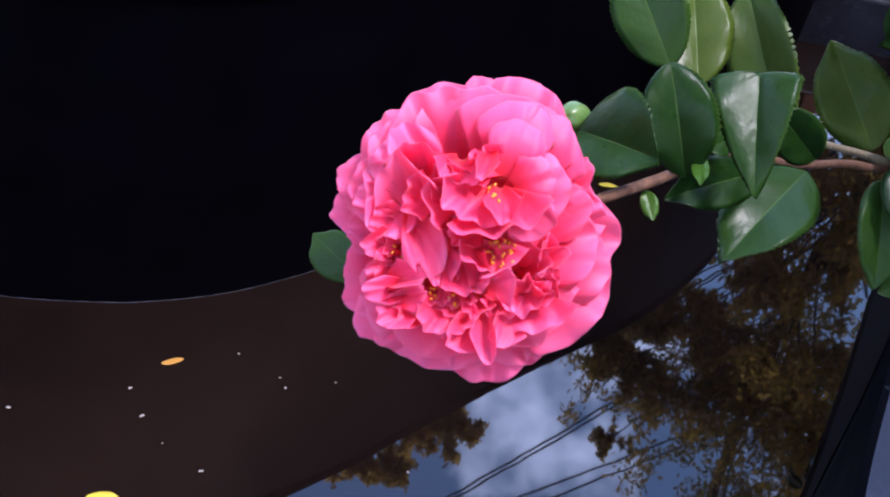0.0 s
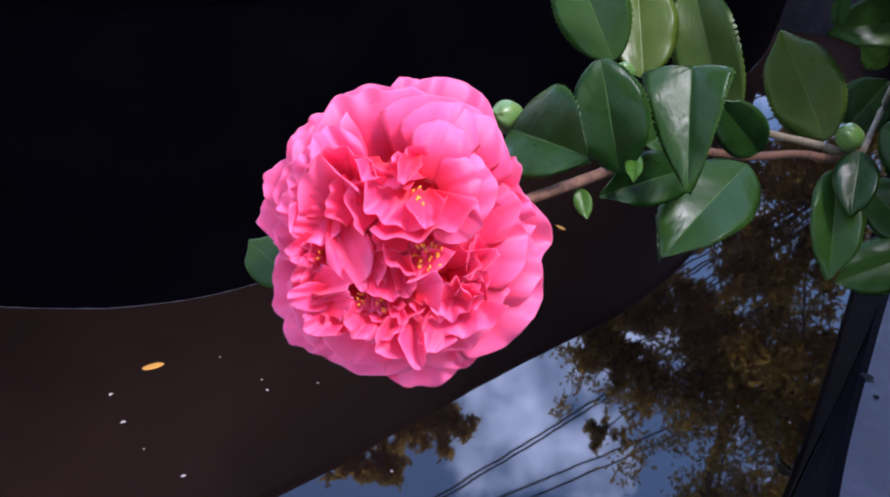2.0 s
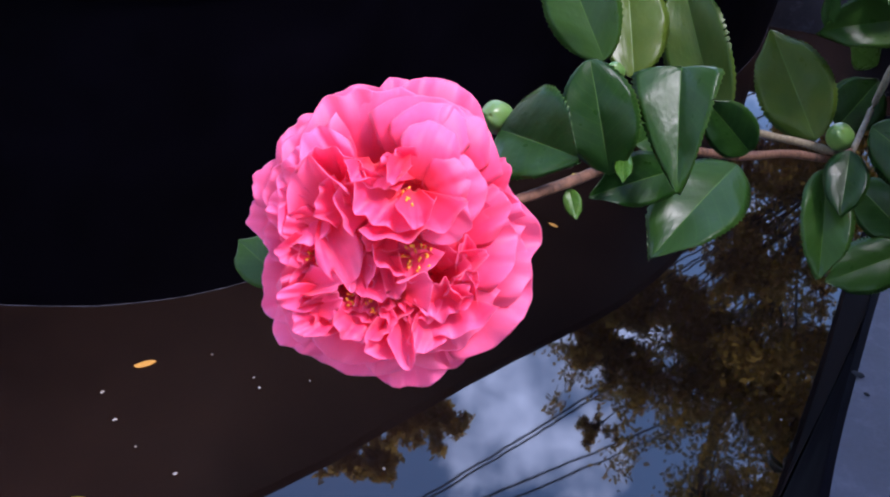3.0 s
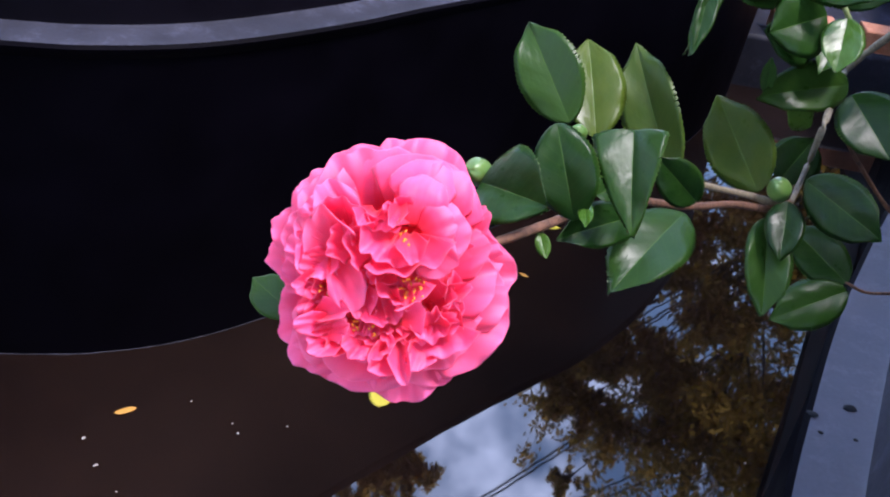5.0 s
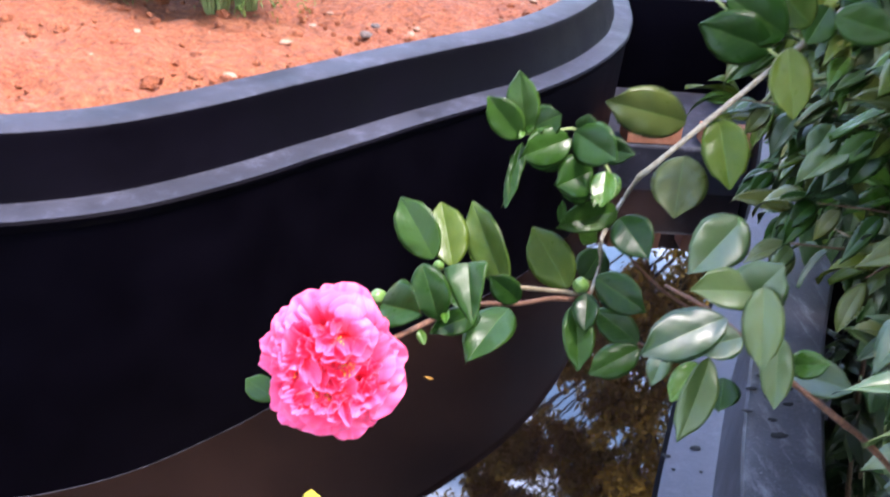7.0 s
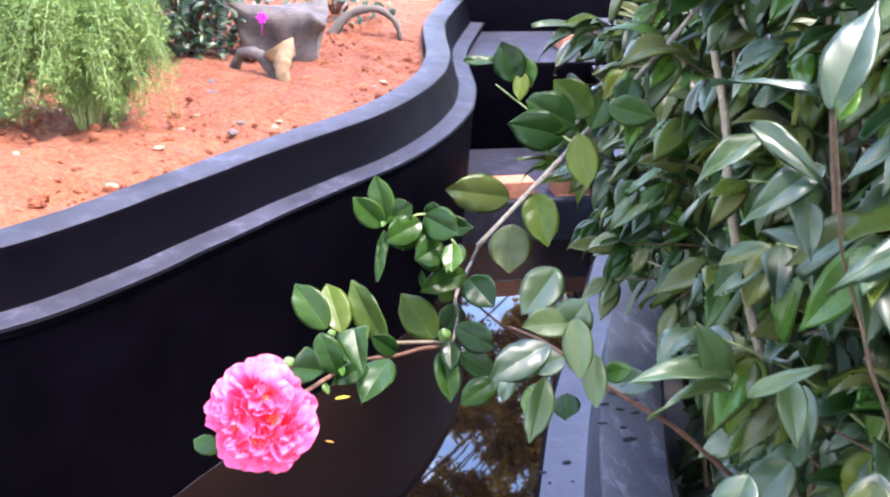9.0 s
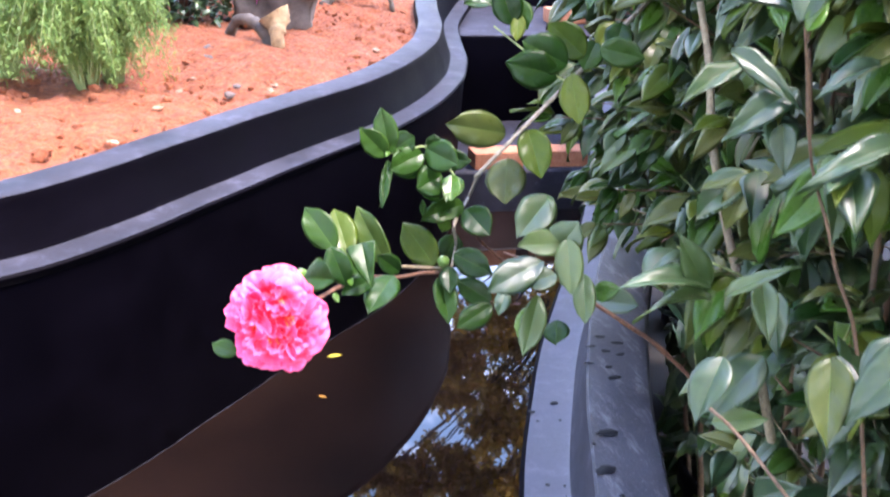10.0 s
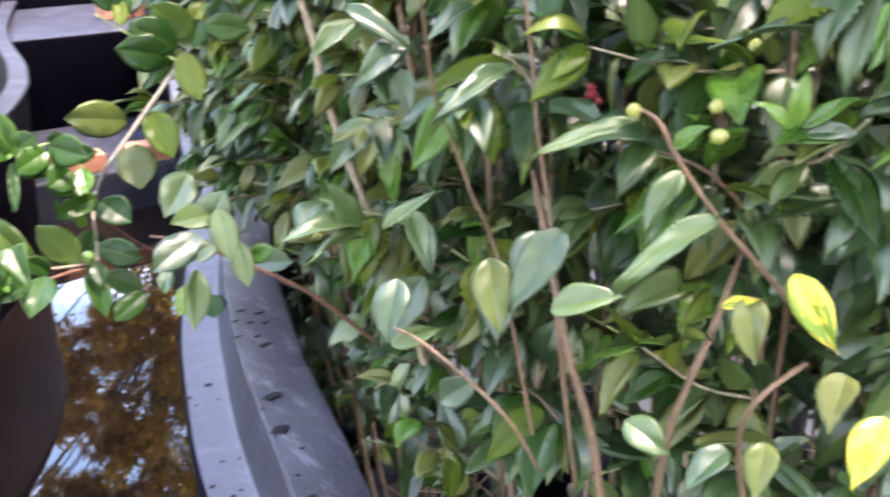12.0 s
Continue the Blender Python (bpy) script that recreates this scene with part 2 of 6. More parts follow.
PEBBLE = stony("pale_pebble", (0.26, 0.12, 0.07), (0.44, 0.26, 0.17), 60.0)
PEBBLE_DARK = stony("grey_pebble", (0.05, 0.04, 0.035), (0.17, 0.12, 0.10), 60.0)
BRICK = stony("orange_brick", (0.36, 0.12, 0.055), (0.52, 0.23, 0.13), 45.0)
CONCRETE = stony("grey_weathered_block", (0.022, 0.018, 0.016), (0.15, 0.115, 0.09), 11.0)
WOOD = stony("pale_cut_wood", (0.13, 0.08, 0.04), (0.38, 0.25, 0.13), 28.0)
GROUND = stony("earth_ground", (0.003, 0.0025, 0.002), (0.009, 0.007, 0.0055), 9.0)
FEATHER = leaf_material("feathery_green", (0.05, 0.11, 0.025), (0.10, 0.18, 0.04), (0.18, 0.26, 0.065), 0.5, each=False)
FEATHER_DARK = leaf_material("dark_feathery_green", (0.03, 0.08, 0.03), (0.05, 0.13, 0.05), (0.09, 0.18, 0.06), 0.5, each=False)
TREE_LEAF = leaf_material("tree_leaf", (0.16, 0.12, 0.03), (0.25, 0.18, 0.045), (0.34, 0.25, 0.065), 0.6, each=False, glow=0.68)
CABLE = Nodes("black_cable", (0.01, 0.01, 0.01), 0.5).mat
MAGENTA = Nodes("magenta_petal", (0.70, 0.03, 0.45), 0.5).mat
RED = Nodes("red_petal", (0.22, 0.012, 0.02), 0.5).mat


# ---- building helpers ----
def part(name, bm, material, parent=None, label="", smooth=True, at=None):
    """Links a bmesh as one mesh object, under a thing or a part."""
    me = bpy.data.meshes.new(name)
    bm.to_mesh(me)
    bm.free()
    for mat in material if isinstance(material, (list, tuple)) else (material,):
        me.materials.append(mat)
    if smooth:
        me.polygons.foreach_set("use_smooth", [True] * len(me.polygons))
    ob = new(name, me)
    if at is not None:
        ob.matrix_basis = at
    ob.parent = parent
    if label:
        tagged(ob, label)
    return ob


def thing(name, label, category, group="", at=None, kind=""):
    ob = new(name)
    ob.empty_display_size = 0.05
    if at is not None:
        ob.matrix_basis = at
    return tagged(ob, label, category, group, kind)


def spline(points, n):
    """A smooth line through control points, n samples a span."""
    p = [Vector(q) for q in points]
    p = [2 * p[0] - p[1], *p, 2 * p[-1] - p[-2]]
    out = []
    for a, b, c, d in zip(p, p[1:], p[2:], p[3:]):
        for k in range(n):
            t = k / n
            out.append(0.5 * (2 * b + (c - a) * t + (2 * a - 5 * b + 4 * c - d) * t * t + (3 * b - a - 3 * c + d) * t ** 3))
    return [*out, p[-2]]


def tube(bm, points, radii, sides=7, knots=0.0, seed=0):
    """A tapered round stem along points, with small swellings."""
    rnd = random.Random(seed)
    rings, n = [], len(points)
    up = Vector((0.13, 0.21, 0.97))
    for k, p in enumerate(points):
        way = (points[min(k + 1, n - 1)] - points[max(k - 1, 0)]).normalized()
        side = way.cross(up)
        side = side.normalized() if side.length > 1e-4 else Vector((1, 0, 0))
        top = side.cross(way)
        f = k / max(n - 1, 1)
        r = radii[0] * (1 - f) + radii[1] * f
        r *= 1 + knots * rnd.uniform(-1, 1)
        rings.append([bm.verts.new(p + r * (math.cos(a) * side + math.sin(a) * top)) for a in (math.tau * i / sides for i in range(sides))])
    for a, b in zip(rings, rings[1:]):
        for i in range(sides):
            bm.faces.new((a[i], a[(i + 1) % sides], b[(i + 1) % sides], b[i]))
    bm.faces.new(rings[0][::-1])
    bm.faces.new(rings[-1])


def sweep(points, profile, side):
    """A moulded wall: a profile of (offset, height) carried along a line in plan; side +1 offsets to the left, -1 to the right."""
    bm = bmesh.new()
    rows, n = [], len(points)
    for k, p in enumerate(points):
        way = (points[min(k + 1, n - 1)] - points[max(k - 1, 0)]).normalized()
        out = Vector((-way.y, way.x, 0)) * side
        rows.append([bm.verts.new(Vector((p.x, p.y, 0)) + out * d + Vector((0, 0, z))) for d, z in profile])
    for a, b in zip(rows, rows[1:]):
        for i in range(len(profile) - 1):
            f = bm.faces.new((a[i], b[i], b[i + 1], a[i + 1]) if side > 0 else (a[i], a[i + 1], b[i + 1], b[i]))
            # Flat runs get the paler material 1, sky sheen put into its colour.
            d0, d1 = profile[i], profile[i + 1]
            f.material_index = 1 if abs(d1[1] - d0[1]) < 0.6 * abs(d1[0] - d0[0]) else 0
    return bm


def box(bm, x0, x1, y0, y1, z0, z1, bevel=0.0):
    made = bmesh.ops.create_cube(bm, size=1.0, matrix=Matrix.Translation(((x0 + x1) / 2, (y0 + y1) / 2, (z0 + z1) / 2)) @ Matrix.Diagonal((x1 - x0, y1 - y0, z1 - z0, 1)))
    if bevel:
        edges = list({e for v in made["verts"] for e in v.link_edges})
        bmesh.ops.bevel(bm, geom=edges, offset=bevel, segments=2, affect="EDGES", profile=0.6)


# ---- the moulded tank: island bed, channel, outer rim ----
ISLAND = spline([(-3.4, 3.6, 0), (-2.7, 2.4, 0), (-2.0, 1.68, 0), (-1.5, 1.36, 0), (-1.1, 1.235, 0), (-0.85, 1.225, 0), (-0.64, 1.265, 0), (-0.54, 1.30, 0), (-0.44, 1.35, 0), (-0.35, 1.412, 0), (-0.25, 1.50, 0), (-0.13, 1.62, 0), (-0.03, 1.735, 0), (0.11, 1.885, 0), (0.24, 2.03, 0), (0.43, 2.225, 0), (0.66, 2.46, 0), (0.88, 2.77, 0), (1.05, 3.10, 0), (1.13, 3.33, 0), (1.185, 3.53, 0), (1.225, 3.74, 0), (1.267, 3.96, 0), (1.335, 4.25, 0), (1.45, 4.57, 0), (1.62, 5.0, 0), (1.95, 5.8, 0)], 8)
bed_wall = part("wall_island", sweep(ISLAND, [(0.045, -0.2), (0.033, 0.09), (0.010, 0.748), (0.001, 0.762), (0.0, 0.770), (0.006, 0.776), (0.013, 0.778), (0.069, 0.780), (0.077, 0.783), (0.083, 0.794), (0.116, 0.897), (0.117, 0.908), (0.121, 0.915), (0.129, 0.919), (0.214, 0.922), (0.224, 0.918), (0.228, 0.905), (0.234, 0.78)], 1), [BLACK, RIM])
bed_wall.data.set_sharp_from_angle(angle=radians(28))
tagged(bed_wall, "curved black moulded plastic wall of the raised bed", "planter wall", kind="structure")

OUTER = spline([(-2.6, -0.50, 0), (-1.3, -0.58, 0), (-0.4, -0.52, 0), (0.07, -0.36, 0), (0.25, -0.13, 0), (0.335, 0.09, 0), (0.41, 0.31, 0), (0.482, 0.53, 0), (0.565, 0.74, 0), (0.655, 0.95, 0), (0.775, 1.19, 0), (0.87, 1.37, 0), (0.99, 1.61, 0), (1.09, 1.82, 0), (1.25, 2.2, 0), (1.47, 2.75, 0), (1.7, 3.3, 0), (1.9, 3.9, 0), (2.1, 4.8, 0)], 8)
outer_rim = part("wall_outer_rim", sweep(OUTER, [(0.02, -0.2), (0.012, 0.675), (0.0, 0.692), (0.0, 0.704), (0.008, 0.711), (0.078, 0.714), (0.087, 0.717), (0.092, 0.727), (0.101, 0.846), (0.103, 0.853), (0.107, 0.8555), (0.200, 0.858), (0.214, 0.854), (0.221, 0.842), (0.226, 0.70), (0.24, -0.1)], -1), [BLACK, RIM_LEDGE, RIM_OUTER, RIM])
# Tops and riser recoloured with the paler tones that carry sky sheen.
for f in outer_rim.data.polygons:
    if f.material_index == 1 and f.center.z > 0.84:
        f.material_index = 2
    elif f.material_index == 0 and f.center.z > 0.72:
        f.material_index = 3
outer_rim.data.set_sharp_from_angle(angle=radians(28))
tagged(outer_rim, "scuffed plastic rim of the water channel, greyed for sky sheen", "tank rim", kind="structure")

WATER_Z = 0.09


bm = bmesh.new()
shore = [p + Vector((0, 0.02, 0)) for p in ISLAND[8:-20]]
for k in range(len(shore)):
    w = (ISLAND[k + 9] - ISLAND[k + 7]).normalized()
    shore[k] = ISLAND[k + 8] + Vector((-w.y, w.x, 0)) * 0.15
near = [p + Vector((0.01, -0.01, 0)) for p in OUTER]
span = 60
rows = []
for k in range(span + 1):
    a, b = shore[round(k / span * (len(shore) - 1))], near[round(k / span * (len(near) - 1))]
    rows.append([bm.verts.new(a.lerp(b, j / 10)) for j in range(11)])
for a, b in zip(rows, rows[1:]):
    for j in range(10):
        bm.faces.new((a[j], a[j + 1], b[j + 1], b[j]))
for v in bm.verts:
    v.co.z = WATER_Z
tagged(part("water", bm, WATER), "still brown murky water in the channel reflecting trees", "water", kind="structure")

bm = bmesh.new()
bmesh.ops.create_grid(bm, x_segments=60, y_segments=60, size=300)
for v in bm.verts:
    far = Vector((v.co.x, v.co.y)).length
    v.co.z = -0.06 + (0.0 if far < 14 else 0.5 * noise.noise(v.co * 0.05))
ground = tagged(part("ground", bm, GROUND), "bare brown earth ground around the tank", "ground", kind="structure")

# thin pale bead standing in for the bright meniscus line on the black wall
bm = bmesh.new()
line = []
for k in range(16, len(ISLAND) - 30):
    w = (ISLAND[k + 1] - ISLAND[k - 1]).normalized()
    line.append(ISLAND[k] + Vector((-w.y, w.x, 0)) * 0.032 + Vector((0, 0, WATER_Z + 0.001)))
tube(bm, line, (0.0010, 0.0008), 6, 0.5, 4)
tagged(part("trim_tide_line", bm, RIM), "thin pale bead along the black wall for the meniscus glint", "tide line", kind="structure")

# low step, black wall and bricks at the far end of the channel
bm = bmesh.new()
box(bm, 1.0, 3.6, 3.385, 4.20, -0.1, 0.29, 0.02)
tagged(part("wall_far_step", bm, [RIM]), "low grey plastic step closing the channel", "tank step", kind="structure")
bm = bmesh.new()
box(bm, 1.0, 3.6, 4.20, 5.05, -0.1, 0.735, 0.02)
# Paler top: sky sheen painted into the upward faces.
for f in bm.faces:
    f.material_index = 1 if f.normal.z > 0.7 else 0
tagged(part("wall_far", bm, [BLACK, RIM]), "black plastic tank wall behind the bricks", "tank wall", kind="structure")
bm = bmesh.new()
box(bm, 1.45, 3.9, 5.08, 5.7, -0.1, 0.98, 0.02)
# Upward faces paler again, coloured for the sheen of the sky.
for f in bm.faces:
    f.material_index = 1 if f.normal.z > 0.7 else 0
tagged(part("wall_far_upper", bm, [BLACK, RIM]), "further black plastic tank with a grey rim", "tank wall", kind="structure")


def brick(at):
    rnd = random.Random(int(at.translation.x * 1000))
    bm = bmesh.new()
    box(bm, -0.115, 0.115, -0.055, 0.055, 0, 0.076, 0.004)
    for v in bm.verts:
        v.co += 0.0025 * Vector((rnd.uniform(-1, 1), rnd.uniform(-1, 1), 0))
    return tagged(part("brick", bm, BRICK, at=at, smooth=False), "loose orange clay brick lying on the grey step", "brick", group="loose bricks")


brick(pose(1.325, 3.455, 0.291, 0, 0, 2))
brick(pose(1.66, 3.46, 0.291, 0, 0, -2))
brick(pose(2.03, 3.45, 0.291, 0, 0, 5))
brick(pose(2.02, 4.55, 0.737, 0, 0, 4))

# soil of the bed
INNER = [p + Vector((-w.y, w.x, 0)) * 0.218 for p, w in zip(ISLAND, [(ISLAND[min(k + 1, len(ISLAND) - 1)] - ISLAND[max(k - 1, 0)]).normalized() for k in range(len(ISLAND))])]
bm = bmesh.new()
rows = []
for k, p in enumerate(INNER):
    way = Vector((-0.45, 0.9, 0)) if p.y < 4 else Vector((-0.8, 0.6, 0))
    row = []
    for j in range(46):
        q = p + way.normalized() * (7.5 * (j / 45) ** 1.8)
        d = (q - p).length
        z = 0.865 + 0.06 * (1 - math.exp(-d / 1.2)) + 0.04 * noise.noise(q * 1.7) * min(1, d * 3) + 0.024 * noise.noise(q * 7) * min(1, d * 5) + 0.018 * noise.noise(q * 19) + 0.010 * noise.noise(q * 43)
        row.append(bm.verts.new((q.x, q.y, z)))
    rows.append(row)
for a, b in zip(rows, rows[1:]):
    for j in range(45):
        bm.faces.new((a[j], b[j], b[j + 1], a[j + 1]))
tagged(part("soil", bm, SOIL), "loose orange-red soil filling the raised bed", "soil", kind="structure")


def soil_height(x, y):
    d = min((Vector((x, y, 0)) - p).length for p in INNER)
    return 0.865 + 0.06 * (1 - math.exp(-d / 1.2))


def pebble_mesh(seed):
    rnd = random.Random(seed)
    bm = bmesh.new()
    bmesh.ops.create_icosphere(bm, subdivisions=2, radius=1.0)
    off = Vector((rnd.uniform(0, 50), rnd.uniform(0, 50), 0))
    for v in bm.verts:
        v.co *= 1 + 0.45 * noise.noise(v.co * 1.1 + off) + 0.15 * noise.noise(v.co * 3 + off)
        v.co.z *= 0.55
    return bm


# ---- leaves ----
def leaf_bmesh(length, width, fold=0.25, droop=0.15, twist=0.0, seed=0, rows=50, half=5, saw=1.0, thick=0.0005, form="oval", roll=0.2):
    """A camellia leaf along +y, face up: pointed oval, folded along the midrib, its sides rolling under, drooping towards the tip, with a finely toothed edge and real thickness."""
    rnd = random.Random(seed)
    ph, wave, bulge = rnd.uniform(0, 6.3), rnd.uniform(0.02, 0.05), rnd.uniform(-0.05, 0.05)
    bm = bmesh.new()
    uv = bm.loops.layers.uv.new("UVMap")
    top, low = [], []
    for k in range(rows + 1):
        s = k / rows
        w = 0.5 * width * math.sin(math.pi * s ** 0.9) ** 0.64
        if form == "slim":
            w = 0.5 * width * math.sin(math.pi * s ** 0.78) ** 0.9 * (1.08 - 0.3 * s)
        if form == "blunt":
            w = 0.5 * width * math.sin(math.pi * s ** 1.15) ** 0.6
        elif form == "heart":
            w = 0.5 * width * min(1.0, math.sqrt(9 * s)) * (1 - s ** 1.6) ** 0.9
        elif s > 0.8:
            w *= 1.0 - (0.42 if form == "slim" else 0.36) * math.sin(math.pi * 0.5 * (s - 0.8) / 0.2)
        if k == 0 or k == rows:
            w = 0.012 * width
        a = droop * 2.2 * s
        cy, cz = length * (s - droop * droop * 0.6 * s ** 3), -length * droop * s * s * 0.9
        tw = twist * s
        line_t, line_l = [], []
        for i in range(-half, half + 1):
            u = i / half
            x = u * w
            if abs(i) == half and 0 < k < rows:
                x *= 1 + saw * rnd.uniform(0.4, 1.2) * (0.034 if k % 2 else -0.030)
            z = (1.15 * abs(u) - 0.22 * u * u) * w * fold - roll * w * abs(u) ** 3 + length * wave * math.sin(5.5 * s + ph + (1.2 if u > 0 else 0)) * abs(u) ** 2 + length * bulge * u * s + (0.012 if half > 3 else 0.002) * length * math.sin(19 * s - 4.0 * abs(u) + ph) * abs(u) * (1 - abs(u) * 0.4)
            p = Vector((x * math.cos(tw) - z * math.sin(tw), cy, cz + x * math.sin(tw) + z * math.cos(tw)))
            p.y += math.sin(a) * z * 0.6
            line_t.append(bm.verts.new(p))
            edge = abs(i) == half or k in (0, rows)
            line_l.append(line_t[-1] if edge else bm.verts.new(p - Vector((0, 0, thick))))
        top.append(line_t)
        low.append(line_l)
    for sheet, flip in ((top, False), (low, True)):
        for k in range(rows):
            for i in range(2 * half):
                quad = [(k, i), (k, i + 1), (k + 1, i + 1), (k + 1, i)]
                vs = [sheet[a][b] for a, b in quad]
                if len(set(vs)) < 4:
                    continue
                try:
                    f = bm.faces.new(vs[::-1] if flip else vs)
                except ValueError:
                    continue
                spots = {sheet[a][b]: (b / (2 * half), a / rows) for a, b in quad}
                for lp in f.loops:
                    lp[uv].uv = spots[lp.vert]
    for k in range(1, rows - 1):
        bm.edges.get((top[k][half], top[k + 1][half])).smooth = False
    return bm


def frame_of(base, tip, face):
    """The pose that lays a leaf from base towards tip, with its upper side to face."""
    base, tip = Vector(base), Vector(tip)
    y = (tip - base).normalized()
    z = Vector(face) - y * y.dot(Vector(face))
    z = z.normalized() if z.length > 1e-4 else y.orthogonal().normalized()
    return Matrix.Translation(base) @ Matrix((y.cross(z), y, z)).transposed().to_4x4()


def leaf(parent, base, tip, width, face, fold=0.25, droop=0.12, twist=0.0, mat=None, label="", form="oval"):
    """One leaf of the near branches, from its stalk to its tip, with a short stalk."""
    b, t = Vector(base), Vector(tip)
    seed = int(1e4 * (b.x + 3 * b.y + 7 * t.z))
    length = (t - b).length
    bm = leaf_bmesh(length * (1 + 0.5 * droop * droop), width * (1.05 if parent.name == "camellia_spray" else 1.17), fold * (1.5 if parent.name == "camellia_spray" else 1.2), droop, twist, seed, form="slim" if parent.name == "camellia_spray" else form, roll=0.25 * random.Random(seed + 1).random())
    m = frame_of(b, t, face) @ Matrix.Rotation(droop * 0.75, 4, "X")
    return part("leaf", bm, mat or LEAF, parent, label, at=m)


def bud(parent, at, radius, way, material=None, label="", name="bud"):
    """A round flower bud of overlapping scales on a short stalk."""
    bm = bmesh.new()
    bmesh.ops.create_uvsphere(bm, u_segments=28, v_segments=18, radius=radius)
    for v in bm.verts:
        ang = math.atan2(v.co.y, v.co.x)
        v.co *= 1 + 0.025 * math.sin(3 * ang + 5 * v.co.z / radius)
        v.co.z *= 1.12 + 0.2 * max(0.0, v.co.z / radius) ** 3
    m = Matrix.Translation(at) @ Vector(way).to_track_quat("Z", "Y").to_matrix().to_4x4()
    return part(name, bm, material or BUD, parent, label, at=m)


def stem(parent, points, r0, r1, mat, name="stem", n=6, label=""):
    bm = bmesh.new()
    line = spline(points, n)
    tube(bm, line, (r0, r1), 8, 0.08, int(1e3 * r0 + 100 * points[0][0]))
    return part(name, bm, mat, parent, label)


# ---- the flowering branch ----
branch = thing("camellia_branch", "leafy camellia branch with one pink double flower above the water", "flowering branch")
flower = thing("flower", "large ruffled pink double camellia flower", "")
flower.parent = branch
del flower["label"]
flower.matrix_basis = Matrix(((0.98634, -0.16076, 0.03605, 0.00094), (0.12144, 0.56152, -0.81850, 0.00047), (0.11134, 0.81170, 0.57337, 1.29768), (0, 0, 0, 1)))


def petal(base, tip, width, cup, ruffle, curl, turn, seed, rows=15, half=14):
    """A petal in the flower's own frame (millimetres: right, up, outward): a fan from its claw to a rounded, frilled and nicked rim.
    cup bends the sides outward, curl lifts the rim (or rolls it back), turn leans the blade about its length, in degrees."""
    rnd = random.Random(seed)
    b, t = Vector(base) * 0.001, Vector(tip) * 0.001
    width *= 0.001
    y = t - b
    length = y.length
    y.normalize()
    z = (Vector((0, 0, 1)) - y * y.z).normalized()
    z.rotate(Matrix.Rotation(radians(turn), 3, y))
    x = y.cross(z)
    f1, f2, p1, p2 = rnd.uniform(3.0, 5.5), rnd.uniform(8, 12), rnd.uniform(0, 6.3), rnd.uniform(0, 6.3)
    round_off, lean = rnd.uniform(0.34, 0.46), rnd.uniform(-0.06, 0.06)
    bm = bmesh.new()
    uv = bm.loops.layers.uv.new("UVMap")
    up, dn = [], []
    for k in range(rows + 1):
        s = 1 - (1 - k / rows) ** 1.5
        spread = 0.20 + 0.80 * math.sin(0.5 * math.pi * s) ** 0.8
        ru, rd = [], []
        for i in range(-half, half + 1):
            u = i / half
            rim = 1 + 0.07 * noise.noise((u * 1.6 + seed, 0.3, seed * 0.7)) + 0.035 * noise.noise((u * 3.6 + seed, 7.3, seed * 0.3)) + 0.012 * noise.noise((u * 15, 1.7, seed * 1.3)) + lean * u
            yy = length * s * (1 - round_off * abs(u) ** 2.9 * s) * (1 + (rim - 1) * s * s)
            xx = 0.5 * width * u * spread * (1 + 0.05 * noise.noise((s * 2.4, u, seed * 1.1)))
            edge = max(s ** 3, s * abs(u) ** 4)
            zz = cup * width * (u * u - 0.15) * (0.4 + 0.6 * s)
            zz += 0.07 * length * math.sin(math.pi * 0.9 * s)
            zz += curl * length * max(0.0, s - 0.45) ** 2 * 2.4
            zz += ruffle * width * edge * (0.7 * math.sin(f1 * u + p1) + 0.55 * math.sin(f2 * u + p2) + 0.8 * noise.noise((u * 3.1 + seed, s * 1.4, 2.2)))
            zz += 0.05 * width * s * noise.noise((u * 1.7 + seed, s * 1.8, seed * 0.61)) + 0.018 * width * s * noise.noise((u * 6 + seed, s * 3.0, 3.0))
            yy -= abs(curl) * length * max(0.0, s - 0.6) ** 2 * 0.5
            p = b + x * xx + y * yy + z * zz
            v = bm.verts.new(p)
            ru.append(v)
            rd.append(v if abs(i) == half or k in (0, rows) else bm.verts.new(p - z * 0.0005))
        up.append(ru)
        dn.append(rd)
    for sheet, flip in ((up, False), (dn, True)):
        for k in range(rows):
            for i in range(2 * half):
                quad = [(k, i), (k, i + 1), (k + 1, i + 1), (k + 1, i)]
                vs = [sheet[a][c] for a, c in quad]
                f = bm.faces.new(vs[::-1] if flip else vs) if not flip or bm.faces.get(vs) is None else None
                if f is None:
                    continue
                spots = {sheet[a][c]: (c / (2 * half), 1 - (1 - a / rows) ** 1.5) for a, c in quad}
                for lp in f.loops:
                    lp[uv].uv = spots[lp.vert]
    return part("petal", bm, PETAL, flower)


def receptacle():
    """The packed base that carries the petals."""
    bm = bmesh.new()
    bmesh.ops.create_uvsphere(bm, u_segments=24, v_segments=14, radius=1.0, matrix=Matrix.Translation((0.001, -0.001, -0.020)) @ Matrix.Diagonal((0.032, 0.032, 0.012, 1)))
    bm.loops.layers.uv.new("UVMap")
    return part("receptacle", bm, PETAL, flower)


